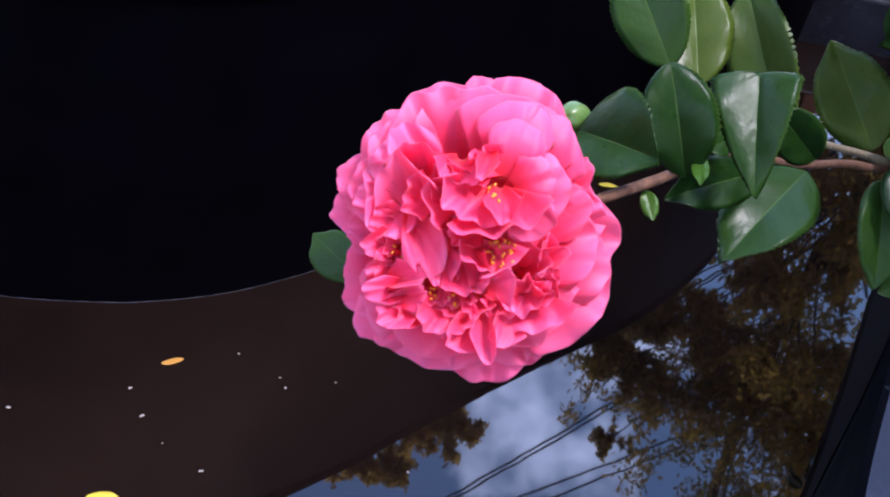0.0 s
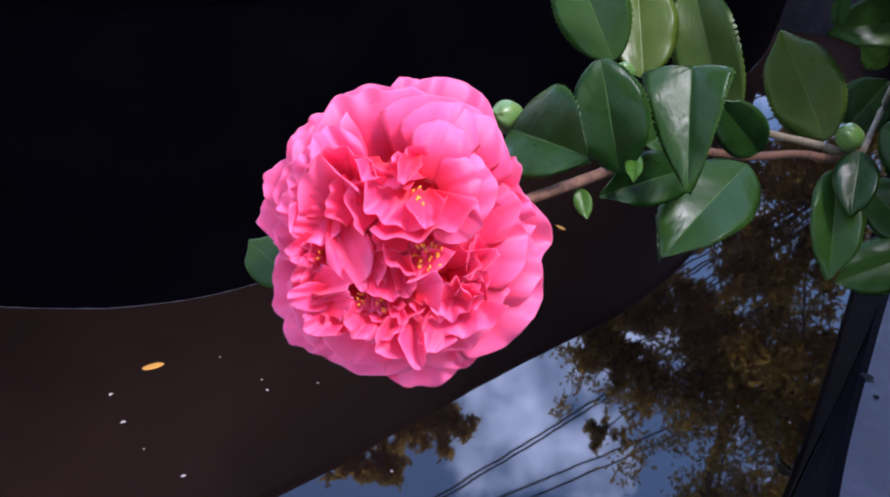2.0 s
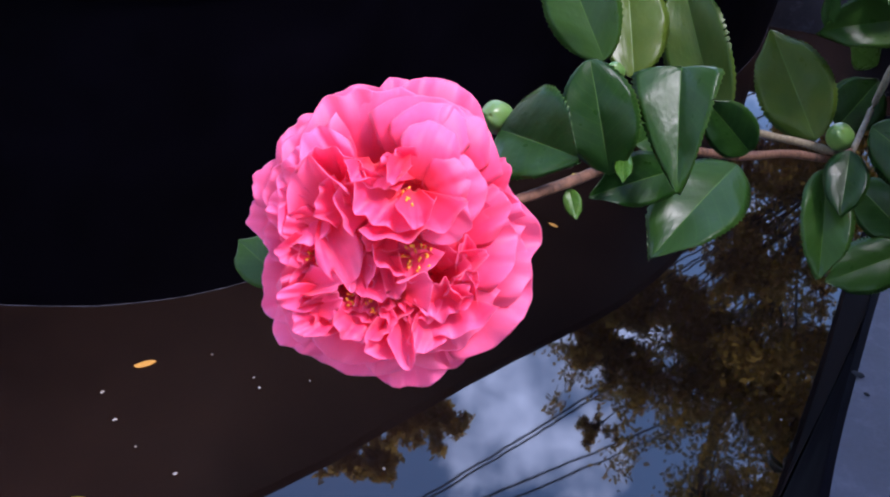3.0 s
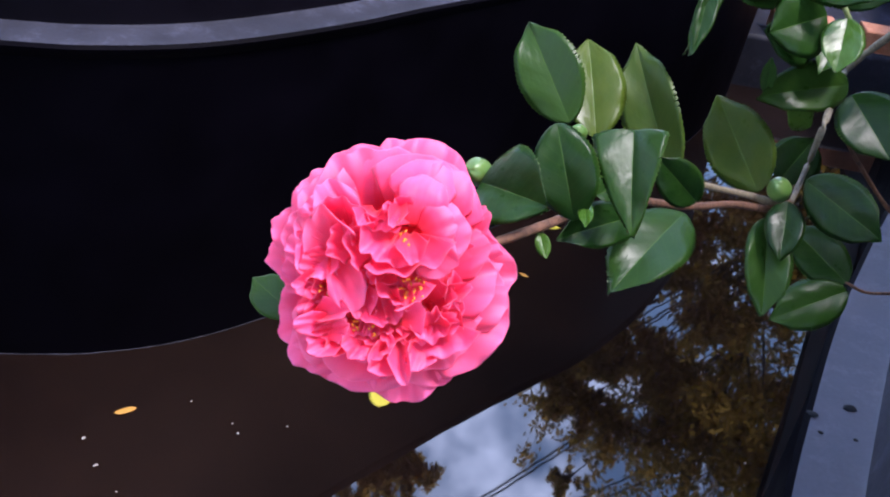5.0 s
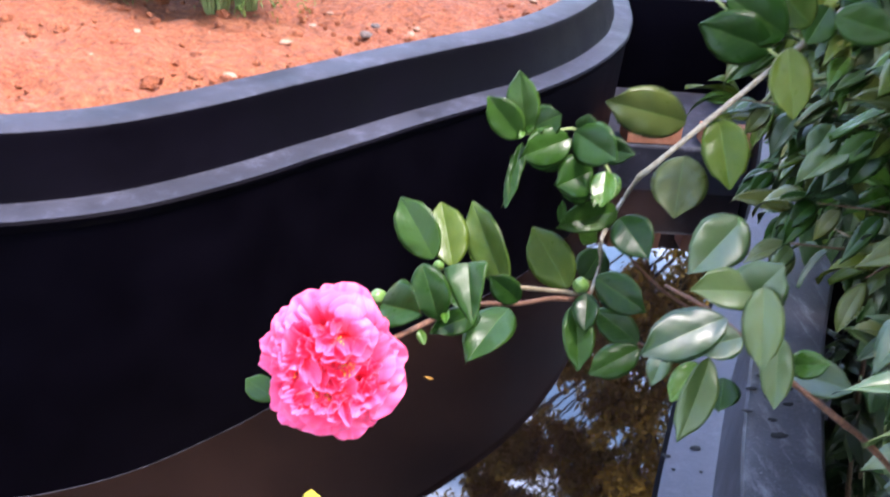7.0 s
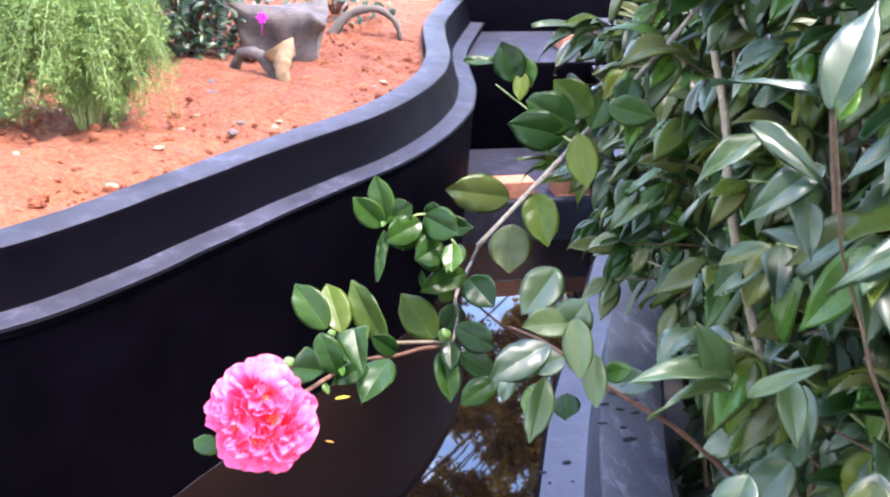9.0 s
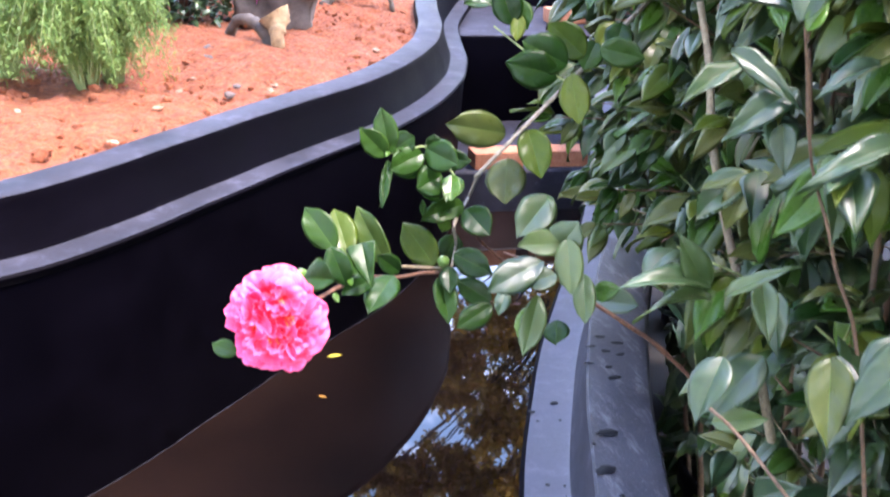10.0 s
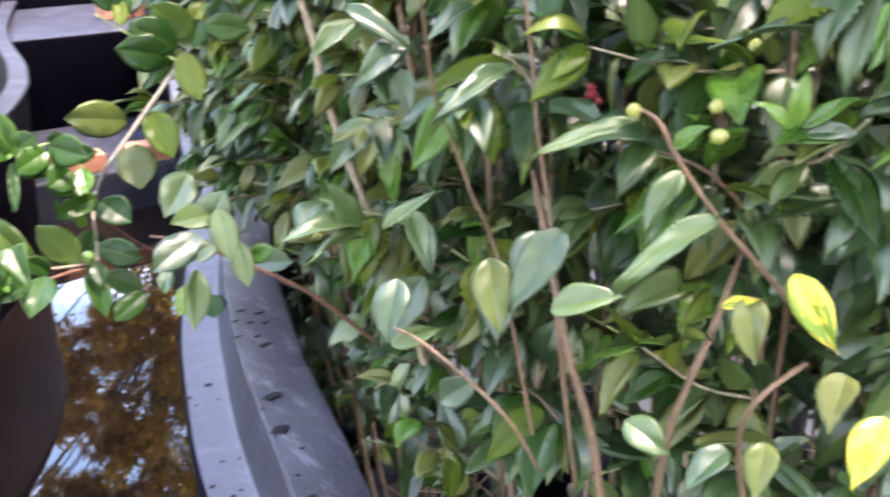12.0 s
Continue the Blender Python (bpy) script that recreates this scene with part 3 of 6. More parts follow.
def stamens(at, n, seed, spread=3.0):
    rnd = random.Random(seed)
    bm = bmesh.new()
    for _ in range(n):
        r, a = spread * math.sqrt(rnd.random()), rnd.uniform(0, 6.3)
        foot = Vector((at[0] + 0.5 * r * math.cos(a), at[1] + 0.5 * r * math.sin(a), at[2] - 6)) * 0.001
        head = Vector((at[0] + r * math.cos(a), at[1] + r * math.sin(a), at[2] + rnd.uniform(-1.5, 1.5))) * 0.001
        before = len(bm.faces)
        tube(bm, [foot, (foot + head) / 2 + Vector((0.0003, 0, 0)), head], (0.0004, 0.0003), 5)
        bm.faces.ensure_lookup_table()
        for f in bm.faces[before:]:
            f.material_index = 1
        m = Matrix.Translation(head) @ Euler((rnd.uniform(-1, 1), rnd.uniform(-1, 1), rnd.uniform(0, 6))).to_matrix().to_4x4() @ Matrix.Diagonal((0.0005, 0.0009, 0.0005, 1))
        bmesh.ops.create_icosphere(bm, subdivisions=1, radius=1.0, matrix=m)
    return tagged(part("stamen_tuft", bm, [STAMEN, FILAMENT], flower, "orange-yellow stamen tuft"), kind="stuff")


# broad outer petals
petal((2.3, 15.5, -26), (5.3, 55.9, -18), 32.1, 0.10, 0.06, -0.12, 0, 10)
petal((8.8, 15.7, -26), (21.8, 55.0, -17), 42.4, 0.10, 0.06, -0.12, 0, 11)
petal((-3.0, 13.2, -26), (-17.3, 50.7, -17), 47.6, 0.10, 0.07, -0.12, 0, 12)
petal((-8.4, 10.9, -26), (-35.9, 38.3, -17), 36.0, 0.10, 0.07, -0.10, 0, 13)
petal((-10.4, 6.1, -26), (-48.3, 19.9, -17), 32.1, 0.12, 0.07, -0.10, 0, 14)
petal((-12.5, 2.6, -26), (-51.0, 6.7, -16), 29.6, 0.12, 0.08, -0.10, 0, 15)
petal((-17.8, -2.3, -24), (-44.9, -5.5, -14), 18.0, 0.15, 0.09, -0.05, 0, 16)
petal((-14.2, -15.2, -26), (-47.0, -23.1, -18), 38.6, 0.12, 0.07, -0.10, 0, 17)
petal((-10.9, -19.4, -26), (-39.8, -40.6, -18), 30.9, 0.12, 0.07, -0.08, 0, 18)
petal((-5.5, -19.3, -26), (-23.1, -48.3, -17), 55.3, 0.10, 0.06, -0.10, 0, 19)
petal((5.5, -21.2, -27), (9.1, -57.8, -19), 38.6, 0.18, 0.07, -0.14, 0, 20)
petal((11.8, -21.0, -25), (27.7, -46.8, -16), 38.6, 0.12, 0.07, -0.12, 0, 21)
petal((13.7, -14.5, -24), (49.6, -29.9, -12), 52.7, 0.10, 0.07, -0.12, 0, 22)
petal((13.3, -5.8, -22), (53.9, -8.0, -10), 50.1, 0.12, 0.09, -0.10, 0, 23)
petal((15.3, 0.6, -22), (47.0, 11.0, -10), 34.7, 0.12, 0.10, -0.08, 0, 24)
petal((25.4, 8.3, -18), (42.2, 24.9, -8), 14.9, 0.25, 0.09, 0.05, 0, 25)
# second ring of petals
petal((-0.3, 15.0, -18), (0.6, 50.1, -8), 46.2, 0.06, 0.06, -0.05, 0, 26)
petal((-6.7, 13.8, -18), (-18.8, 48.7, -8), 40.1, 0.08, 0.07, -0.05, 0, 27)
petal((-13.0, 10.5, -18), (-34.1, 36.1, -10), 29.1, 0.10, 0.09, -0.06, 0, 28)
petal((-14.9, 5.1, -18), (-42.7, 18.6, -9), 27.9, 0.12, 0.09, -0.05, 0, 29)
petal((-7.9, -21.2, -18), (-26.5, -39.7, -8), 42.5, 0.12, 0.08, -0.02, 0, 30)
petal((-14.4, -17.1, -18), (-39.1, -29.8, -9), 29.1, 0.12, 0.09, 0.00, 0, 31)
petal((4.8, -20.9, -18), (6.8, -45.4, -9), 38.9, 0.15, 0.08, -0.04, 0, 32)
petal((15.4, -20.6, -18), (28.4, -38.6, -8), 36.4, 0.10, 0.08, -0.06, 0, 33)
petal((15.0, -10.0, -16), (41.2, -19.5, -6), 34.0, 0.08, 0.10, -0.05, 0, 34)
petal((16.8, -5.7, -14), (44.5, -2.9, -4), 36.4, 0.10, 0.11, -0.04, 0, 35)
petal((14.6, -1.6, -14), (39.9, 13.4, -4), 26.7, 0.12, 0.10, -0.02, 0, 36)
petal((9.8, 14.0, -12), (22.6, 45.7, -4), 52.2, 0.10, 0.04, -0.08, 0, 37)
petal((-19.0, -0.3, -18), (-43.9, 1.0, -7), 26.7, 0.15, 0.10, 0.02, 0, 38)
petal((-17.8, -8.7, -16), (-39.4, -11.1, -5), 26.7, 0.15, 0.11, 0.05, 0, 39)
petal((4.3, -12.3, -14), (13.9, 0.5, -8), 46.2, 0.20, 0.09, 0.05, 0, 40)
petal((-6.3, -10.5, -14), (-13.1, -0.2, -6), 36.4, 0.20, 0.09, 0.05, 0, 41)
petal((-1.6, -25.2, -16), (-5.9, -41.2, -6), 36.4, 0.15, 0.09, 0.00, 0, 42)
# crumpled inner petals
petal((9.7, 20.7, -2), (16.4, 43.9, 6), 30.3, 0.02, 0.04, -0.40, -8, 43)
petal((16.1, 18.9, -4), (29.4, 39.9, 4), 29.1, 0.02, 0.04, -0.34, 14, 44)
petal((10.3, 16.3, 4), (17.0, 36.2, 11), 23.3, 0.00, 0.05, -0.45, 0, 45)
petal((10.6, 11.4, 2), (31.7, 17.0, 9), 27.9, 0.04, 0.07, -0.34, 10, 46)
petal((12.2, 14.3, 5), (24.8, 20.2, 12), 19.8, 0.04, 0.07, -0.40, 0, 47)
petal((12.4, 11.3, 4), (24.4, -1.8, 10), 21.4, 0.10, 0.07, -0.26, 20, 48)
petal((-17.5, 11.9, -4), (-17.8, 31.5, 4), 25.6, 0.25, 0.16, 0.35, -15, 49)
petal((-13.4, 12.0, -4), (-28.6, 34.6, 2), 21.0, 0.25, 0.16, -0.20, 0, 50)
petal((-16.5, 10.9, -4), (-35.3, 28.1, 1), 19.8, 0.25, 0.14, -0.20, 0, 51)
petal((-19.1, 8.8, -4), (-39.5, 18.2, 0), 21.0, 0.25, 0.16, -0.15, 0, 52)
petal((-22.4, 3.6, -4), (-43.0, 10.1, -1), 18.6, 0.25, 0.16, -0.10, 0, 53)
petal((-13.5, -0.3, -4), (-30.0, 24.7, 5), 25.6, 0.35, 0.14, 0.10, -25, 54)
petal((-20.3, -0.4, -4), (-38.5, 1.5, 1), 17.5, 0.30, 0.20, 0.15, 0, 55)
petal((-22.6, 10.7, -4), (-33.6, -5.8, 3), 19.8, 0.35, 0.14, 0.10, 20, 56)
petal((-14.6, 10.7, 2), (-27.2, 9.1, 8), 18.2, 0.35, 0.19, 0.18, 0, 57)
petal((-7.6, 9.8, 3), (-19.4, 11.6, 11), 21.4, 0.45, 0.14, 0.25, -10, 58)
petal((-7.5, 10.9, 2), (-13.7, 21.7, 9), 16.3, 0.35, 0.22, 0.15, 0, 59)
petal((-5.6, 23.8, 5), (-8.1, 13.4, 13), 20.5, 0.35, 0.16, 0.25, 0, 60)
petal((5.4, 28.0, 6), (-1.4, 13.8, 17), 8.8, 0.60, 0.14, 0.30, 0, 61)
petal((9.3, 20.3, 3), (-0.8, 27.1, 10), 13.5, 0.40, 0.19, 0.20, 0, 62)
petal((5.2, 21.2, 3), (-5.1, 19.6, 8), 14.0, 0.30, 0.19, 0.10, 0, 63)
petal((3.2, 15.1, 5), (-7.9, 2.4, 14), 26.1, 0.22, 0.16, 0.22, 0, 64)
petal((8.0, 14.0, 8), (8.7, 0.1, 17), 14.4, 0.35, 0.16, 0.30, 0, 65)
petal((6.3, 12.1, 5), (10.9, -5.3, 14), 38.4, 0.25, 0.12, 0.32, 0, 66)
petal((9.5, 10.3, 3), (18.9, 0.4, 11), 16.3, 0.30, 0.16, 0.15, 0, 67)
petal((-23.1, 5.1, 0), (-14.7, -16.2, 9), 17.2, 0.30, 0.08, -0.18, -12, 68)
petal((-27.4, -0.6, -6), (-23.0, -12.7, 0), 16.3, 0.40, 0.16, 0.05, 20, 69)
petal((-26.3, -4.7, -4), (-39.9, -9.0, 3), 12.8, 0.45, 0.22, 0.15, 0, 70)
petal((-25.2, -6.7, -4), (-31.1, -12.8, 2), 14.0, 0.40, 0.24, 0.20, 0, 71)
petal((-22.0, -12.8, -5), (-39.0, -17.5, 1), 16.3, 0.35, 0.24, 0.12, 0, 72)
petal((-24.0, -14.8, -5), (-34.9, -21.0, 1), 12.8, 0.40, 0.22, 0.10, 0, 73)
petal((-21.2, -21.8, -2), (-39.1, -23.7, 5), 10.7, 0.55, 0.14, -0.12, 0, 74)
petal((-30.9, -21.0, -1), (-15.7, -17.8, 9), 10.7, 0.70, 0.14, 0.15, -25, 75)
petal((-28.8, -26.0, -2), (-16.5, -21.3, 7), 10.7, 0.60, 0.14, 0.20, 25, 76)
petal((-17.6, -25.9, -4), (-34.5, -33.2, 4), 13.5, 0.45, 0.16, 0.12, 0, 77)
petal((-20.6, -29.0, -4), (-26.5, -34.3, 3), 14.0, 0.40, 0.22, 0.10, 0, 78)
petal((-9.4, -26.7, -4), (-18.9, -35.6, 3), 17.2, 0.40, 0.22, 0.15, 0, 79)
petal((-13.0, -6.4, -3), (-10.3, -21.2, 5), 15.4, 0.40, 0.19, 0.15, 0, 80)
petal((-15.0, -6.4, -3), (-12.0, -14.3, 4), 11.6, 0.45, 0.22, 0.15, 0, 81)
petal((-0.1, 1.0, 0), (-8.8, -6.2, 9), 14.9, 0.40, 0.16, 0.20, 0, 82)
petal((2.2, -4.0, -2), (3.2, -17.8, 8), 26.1, 0.45, 0.12, 0.22, -20, 83)
petal((-6.8, -10.3, -3), (1.5, -24.3, 6), 20.5, 0.40, 0.19, 0.18, 0, 84)
petal((-0.5, -14.3, -4), (-6.9, -20.2, 4), 14.0, 0.40, 0.22, 0.15, 0, 85)
petal((4.0, -20.6, -1), (13.6, -15.9, 9), 16.8, 0.45, 0.08, 0.12, 25, 86)
petal((7.9, -16.2, -6), (0.5, -5.6, 3), 21.4, 0.35, 0.16, 0.10, 0, 87)
petal((15.4, -16.1, -8), (22.5, -2.4, -1), 23.3, 0.45, 0.14, 0.12, 0, 88)
petal((14.3, -14.0, -8), (11.1, -2.7, 0), 27.9, 0.40, 0.14, 0.12, 0, 89)
petal((24.5, -15.8, -6), (26.2, -1.7, 3), 9.8, 0.55, 0.14, 0.12, 20, 90)
petal((24.1, -12.0, -4), (33.9, -6.8, 5), 8.4, 0.60, 0.11, 0.10, 0, 91)
petal((24.6, -23.0, -6), (25.7, -14.2, 3), 12.6, 0.50, 0.19, 0.25, 0, 92)
petal((20.6, -26.2, -6), (17.5, -16.0, 4), 13.5, 0.45, 0.16, 0.18, -15, 93)
petal((19.4, -25.1, -5), (29.5, -20.6, 3), 10.2, 0.50, 0.19, 0.15, 0, 94)
petal((22.5, -19.9, -6), (30.5, -13.4, 2), 10.7, 0.50, 0.19, 0.15, 15, 95)
petal((18.5, -20.1, -7), (21.4, -30.1, 2), 22.3, 0.35, 0.14, 0.15, 0, 96)
petal((21.0, -24.3, -10), (21.9, -37.7, -1), 34.9, 0.22, 0.09, 0.12, 0, 97)
petal((14.6, -26.4, -8), (7.6, -41.8, 1), 14.9, 0.45, 0.09, 0.10, -25, 98)
petal((10.3, -22.4, -8), (10.9, -32.1, 0), 16.3, 0.40, 0.14, 0.10, 0, 99)
petal((4.5, -27.6, -6), (6.9, -48.6, 2), 9.3, 0.80, 0.11, 0.05, 15, 100)
petal((1.3, -34.0, -8), (-9.1, -41.3, 2), 16.8, 0.40, 0.08, 0.10, -10, 101)
petal((-6.0, -33.1, -8), (0.7, -35.2, 2), 16.3, 0.35, 0.08, 0.10, -20, 102)
petal((-5.2, -24.8, -7), (-13.8, -28.6, 0), 14.0, 0.40, 0.19, 0.12, 0, 103)
petal((-4.3, -20.6, -7), (-8.5, -28.5, 0), 16.3, 0.40, 0.19, 0.12, 0, 104)
petal((2.0, -24.5, -6), (-0.4, -32.3, 1), 14.0, 0.45, 0.16, 0.12, 0, 105)
petal((-14.6, -20.8, -6), (-11.5, -28.6, 0), 14.0, 0.45, 0.19, 0.12, 0, 106)
receptacle()
stamens((3.6, 14.5, 8), 5, 1, 3.0)
stamens((6.5, 9.9, 12), 5, 2, 2.0)
stamens((9.5, -9.4, 6), 22, 3, 6.0)
stamens((-26.2, -8.3, 4), 8, 4, 3.0)
stamens((-14.7, -23.7, 1), 6, 5, 2.6)
stamens((-6.5, -26.4, 0), 6, 6, 2.6)

# ---- near leaves of the branch ----
stem(branch, [(0.0398, 0.0247, 1.3007), (0.0494, 0.0351, 1.2997), (0.0678, 0.0502, 1.3015), (0.0877, 0.0839, 1.2917), (0.1273, 0.1489, 1.2681), (0.1723, 0.2008, 1.2428), (0.2122, 0.2419, 1.2280), (0.2425, 0.2595, 1.2199), (0.2567, 0.2637, 1.2245)], 0.0021, 0.0026, BARK_RED, "stem")
stem(branch, [(0.1589, 0.2097, 1.2559), (0.1957, 0.2427, 1.2372), (0.2282, 0.2600, 1.2268), (0.2489, 0.2627, 1.2220)], 0.0021, 0.0026, BARK_PALE, "twig")
stem(branch, [(0.2567, 0.2637, 1.2245), (0.2689, 0.2903, 1.2465), (0.2556, 0.2563, 1.2895), (0.3164, 0.4080, 1.2683), (0.3026, 0.3175, 1.3339), (0.3092, 0.2717, 1.3750), (0.5962, 0.4219, 1.5867), (0.7289, 0.5072, 1.7198)], 0.0018, 0.0034, BARK_GREY, "stem")
stem(branch, [(0.1699, 0.2756, 1.3822), (0.1942, 0.2795, 1.3843), (0.2213, 0.2932, 1.3840), (0.2462, 0.2961, 1.3628), (0.2714, 0.2871, 1.3297)], 0.0011, 0.0018, BARK_GREEN, "twig")
stem(branch, [(0.2792, 0.2897, 1.2738), (0.3058, 0.2989, 1.2455), (0.3470, 0.3193, 1.2064), (0.4017, 0.3489, 1.1647)], 0.0014, 0.0019, BARK_RED, "twig")
stem(branch, [(0.3145, 0.2647, 1.1706), (0.3384, 0.2780, 1.1567), (0.3730, 0.3035, 1.1446)], 0.0010, 0.0014, BARK_RED, "twig")
stem(branch, [(0.3112, 0.2114, 1.2651), (0.3355, 0.1420, 1.2753), (0.3718, 0.0810, 1.2599), (0.4258, 0.0633, 1.2263), (0.4856, 0.0830, 1.1785), (0.6206, 0.1366, 1.0471)], 0.0016, 0.0036, BARK_RED, "stem")
stem(branch, [(0.3257, 0.3708, 1.5257), (0.3552, 0.3480, 1.5037), (0.3845, 0.3254, 1.4820), (0.4120, 0.3103, 1.4638)], 0.0010, 0.0016, BARK_GREEN, "twig")
bud(branch, (0.0340, 0.0735, 1.3102), 0.0068, (-0.30, -0.50, 0.30), label="round green flower bud")
bud(branch, (0.2443, 0.2594, 1.2353), 0.0081, (-0.40, -0.40, 0.50), label="round green flower bud")
bud(branch, (0.0871, 0.1437, 1.3057), 0.0046, (-0.40, -0.40, 0.50))
leaf(branch, (-0.0404, 0.0403, 1.2349), (-0.0650, 0.0574, 1.2410), 0.0177, (0.15, -0.78, 0.61), 0.22, 0.12)
leaf(branch, (0.0878, 0.1883, 1.2900), (0.0558, 0.2260, 1.3313), 0.0325, (-0.10, -0.92, 0.38), 0.20, 0.08)
leaf(branch, (0.1072, 0.2023, 1.2766), (0.0962, 0.2515, 1.3180), 0.0335, (0.06, -0.91, 0.41), 0.30, 0.10, mat=LEAF_YOUNG)
leaf(branch, (0.1576, 0.1999, 1.2589), (0.1251, 0.2551, 1.3194), 0.0315, (-0.45, -0.83, 0.32), 0.30, 0.12, mat=LEAF_YOUNG)
leaf(branch, (0.1022, 0.0832, 1.3404), (0.1055, 0.0447, 1.3064), 0.0310, (-0.41, -0.83, 0.39), 0.45, 0.15, form="heart")
leaf(branch, (0.0817, 0.0600, 1.2999), (0.0655, 0.0693, 1.3408), 0.0262, (-0.12, -0.88, 0.46), 0.25, 0.38, form="blunt")
leaf(branch, (0.0357, 0.0641, 1.3100), (0.0642, 0.0366, 1.3190), 0.0345, (-0.05, -0.75, 0.66), 0.42, 0.10)
leaf(branch, (0.2335, 0.2649, 1.2277), (0.1955, 0.2956, 1.2789), 0.0380, (-0.26, -0.88, 0.40), 0.18, 0.10, mat=LEAF_YOUNG)
leaf(branch, (0.2568, 0.2996, 1.2219), (0.2763, 0.3156, 1.2505), 0.0306, (-0.31, -0.86, 0.40), 0.22, 0.12)
leaf(branch, (0.1455, 0.1118, 1.2862), (0.1073, 0.0567, 1.2683), 0.0320, (-0.24, -0.59, 0.77), 0.20, 0.20)
leaf(branch, (0.1172, 0.0886, 1.2930), (0.0750, 0.0514, 1.2946), 0.0196, (-0.19, -0.74, 0.64), 0.20, 0.15)
leaf(branch, (0.0655, 0.0482, 1.2980), (0.0698, 0.0380, 1.2913), 0.0062, (-0.12, -0.85, 0.51), 0.22, 0.12, mat=LEAF_BRIGHT)
leaf(branch, (0.1608, 0.1500, 1.2736), (0.1316, 0.1440, 1.2991), 0.0208, (-0.22, -0.87, 0.44), 0.30, 0.10)
leaf(branch, (0.0940, 0.0885, 1.3000), (0.1040, 0.1002, 1.3010), 0.0122, (-0.16, -0.87, 0.46), 0.22, 0.12)
leaf(branch, (0.0980, 0.1176, 1.2905), (0.0907, 0.1250, 1.3018), 0.0115, (-0.15, -0.88, 0.45), 0.22, 0.12)
leaf(branch, (0.0856, 0.0650, 1.3085), (0.0849, 0.0460, 1.3061), 0.0063, (-0.15, -0.86, 0.48), 0.22, 0.12, mat=LEAF_BRIGHT)
leaf(branch, (0.2387, 0.2470, 1.2200), (0.2394, 0.1970, 1.1762), 0.0277, (-0.01, -0.84, 0.54), 0.40, 0.15)
leaf(branch, (0.2487, 0.2485, 1.2333), (0.2425, 0.2116, 1.2104), 0.0220, (-0.31, -0.84, 0.45), 0.30, 0.10)
leaf(branch, (0.2541, 0.2471, 1.2509), (0.2950, 0.2029, 1.2406), 0.0324, (-0.35, -0.83, 0.42), 0.20, 0.12)
leaf(branch, (0.3159, 0.2640, 1.1697), (0.2702, 0.2837, 1.1971), 0.0289, (-0.35, -0.82, 0.46), 0.20, 0.10)
leaf(branch, (0.3166, 0.2614, 1.1654), (0.2637, 0.2409, 1.1451), 0.0304, (-0.34, -0.80, 0.50), 0.20, 0.12)
leaf(branch, (0.2810, 0.2953, 1.2948), (0.3049, 0.2560, 1.2712), 0.0367, (-0.17, -0.90, 0.40), 0.30, 0.10)
leaf(branch, (0.2804, 0.3033, 1.2983), (0.2150, 0.2698, 1.2937), 0.0287, (-0.34, -0.79, 0.52), 0.30, 0.12)
leaf(branch, (0.2608, 0.2884, 1.2715), (0.2386, 0.2795, 1.2834), 0.0161, (-0.31, -0.88, 0.37), 0.22, 0.12, mat=LEAF_BRIGHT)
leaf(branch, (0.2716, 0.3135, 1.3336), (0.2482, 0.2742, 1.3144), 0.0260, (-0.36, -0.80, 0.48), 0.20, 0.20, mat=LEAF_BRIGHT)
leaf(branch, (0.2499, 0.3048, 1.3263), (0.2081, 0.2774, 1.3346), 0.0359, (-0.29, -0.91, 0.30), 0.30, 0.20)
leaf(branch, (0.2181, 0.2947, 1.3641), (0.1672, 0.2628, 1.3638), 0.0315, (-0.25, -0.93, 0.27), 0.30, 0.20)
leaf(branch, (0.1592, 0.2641, 1.3652), (0.1530, 0.2211, 1.3321), 0.0101, (0.27, -0.89, 0.37), 0.50, 0.25)
leaf(branch, (0.2420, 0.3244, 1.3579), (0.2856, 0.2998, 1.3607), 0.0252, (-0.33, -0.91, 0.26), 0.30, 0.15)
leaf(branch, (0.2194, 0.2751, 1.2933), (0.2164, 0.2780, 1.3171), 0.0086, (-0.28, -0.90, 0.34), 0.50, 0.10)
leaf(branch, (0.3027, 0.0473, 1.3234), (0.2331, 0.0220, 1.3025), 0.0347, (-0.39, -0.70, 0.60), 0.20, 0.15, mat=LEAF_HEDGE)
leaf(branch, (0.3477, 0.0888, 1.3261), (0.2825, 0.0766, 1.3313), 0.0319, (-0.42, -0.59, 0.69), 0.30, 0.15, mat=LEAF_HEDGE)
leaf(branch, (0.3532, 0.1716, 1.3554), (0.2995, 0.1264, 1.3219), 0.0411, (-0.40, -0.84, 0.36), 0.30, 0.15, mat=LEAF_HEDGE)
leaf(branch, (0.3443, 0.1740, 1.3578), (0.3409, 0.1436, 1.3209), 0.0234, (-0.41, -0.84, 0.35), 0.30, 0.10, mat=LEAF_BRIGHT)
leaf(branch, (0.3206, 0.0478, 1.3067), (0.2781, 0.0370, 1.2980), 0.0277, (-0.41, -0.62, 0.67), 0.30, 0.15, mat=LEAF_HEDGE)
leaf(branch, (0.2710, 0.0729, 1.2783), (0.2548, 0.0430, 1.2610), 0.0167, (-0.36, -0.80, 0.48), 0.22, 0.12, mat=LEAF_HEDGE)
leaf(branch, (0.4114, 0.2558, 1.1393), (0.4014, 0.2234, 1.1186), 0.0326, (-0.40, -0.77, 0.49), 0.20, 0.10)
leaf(branch, (0.3548, 0.1982, 1.1898), (0.3244, 0.1664, 1.1656), 0.0242, (-0.37, -0.79, 0.49), 0.22, 0.12, mat=LEAF_BRIGHT)
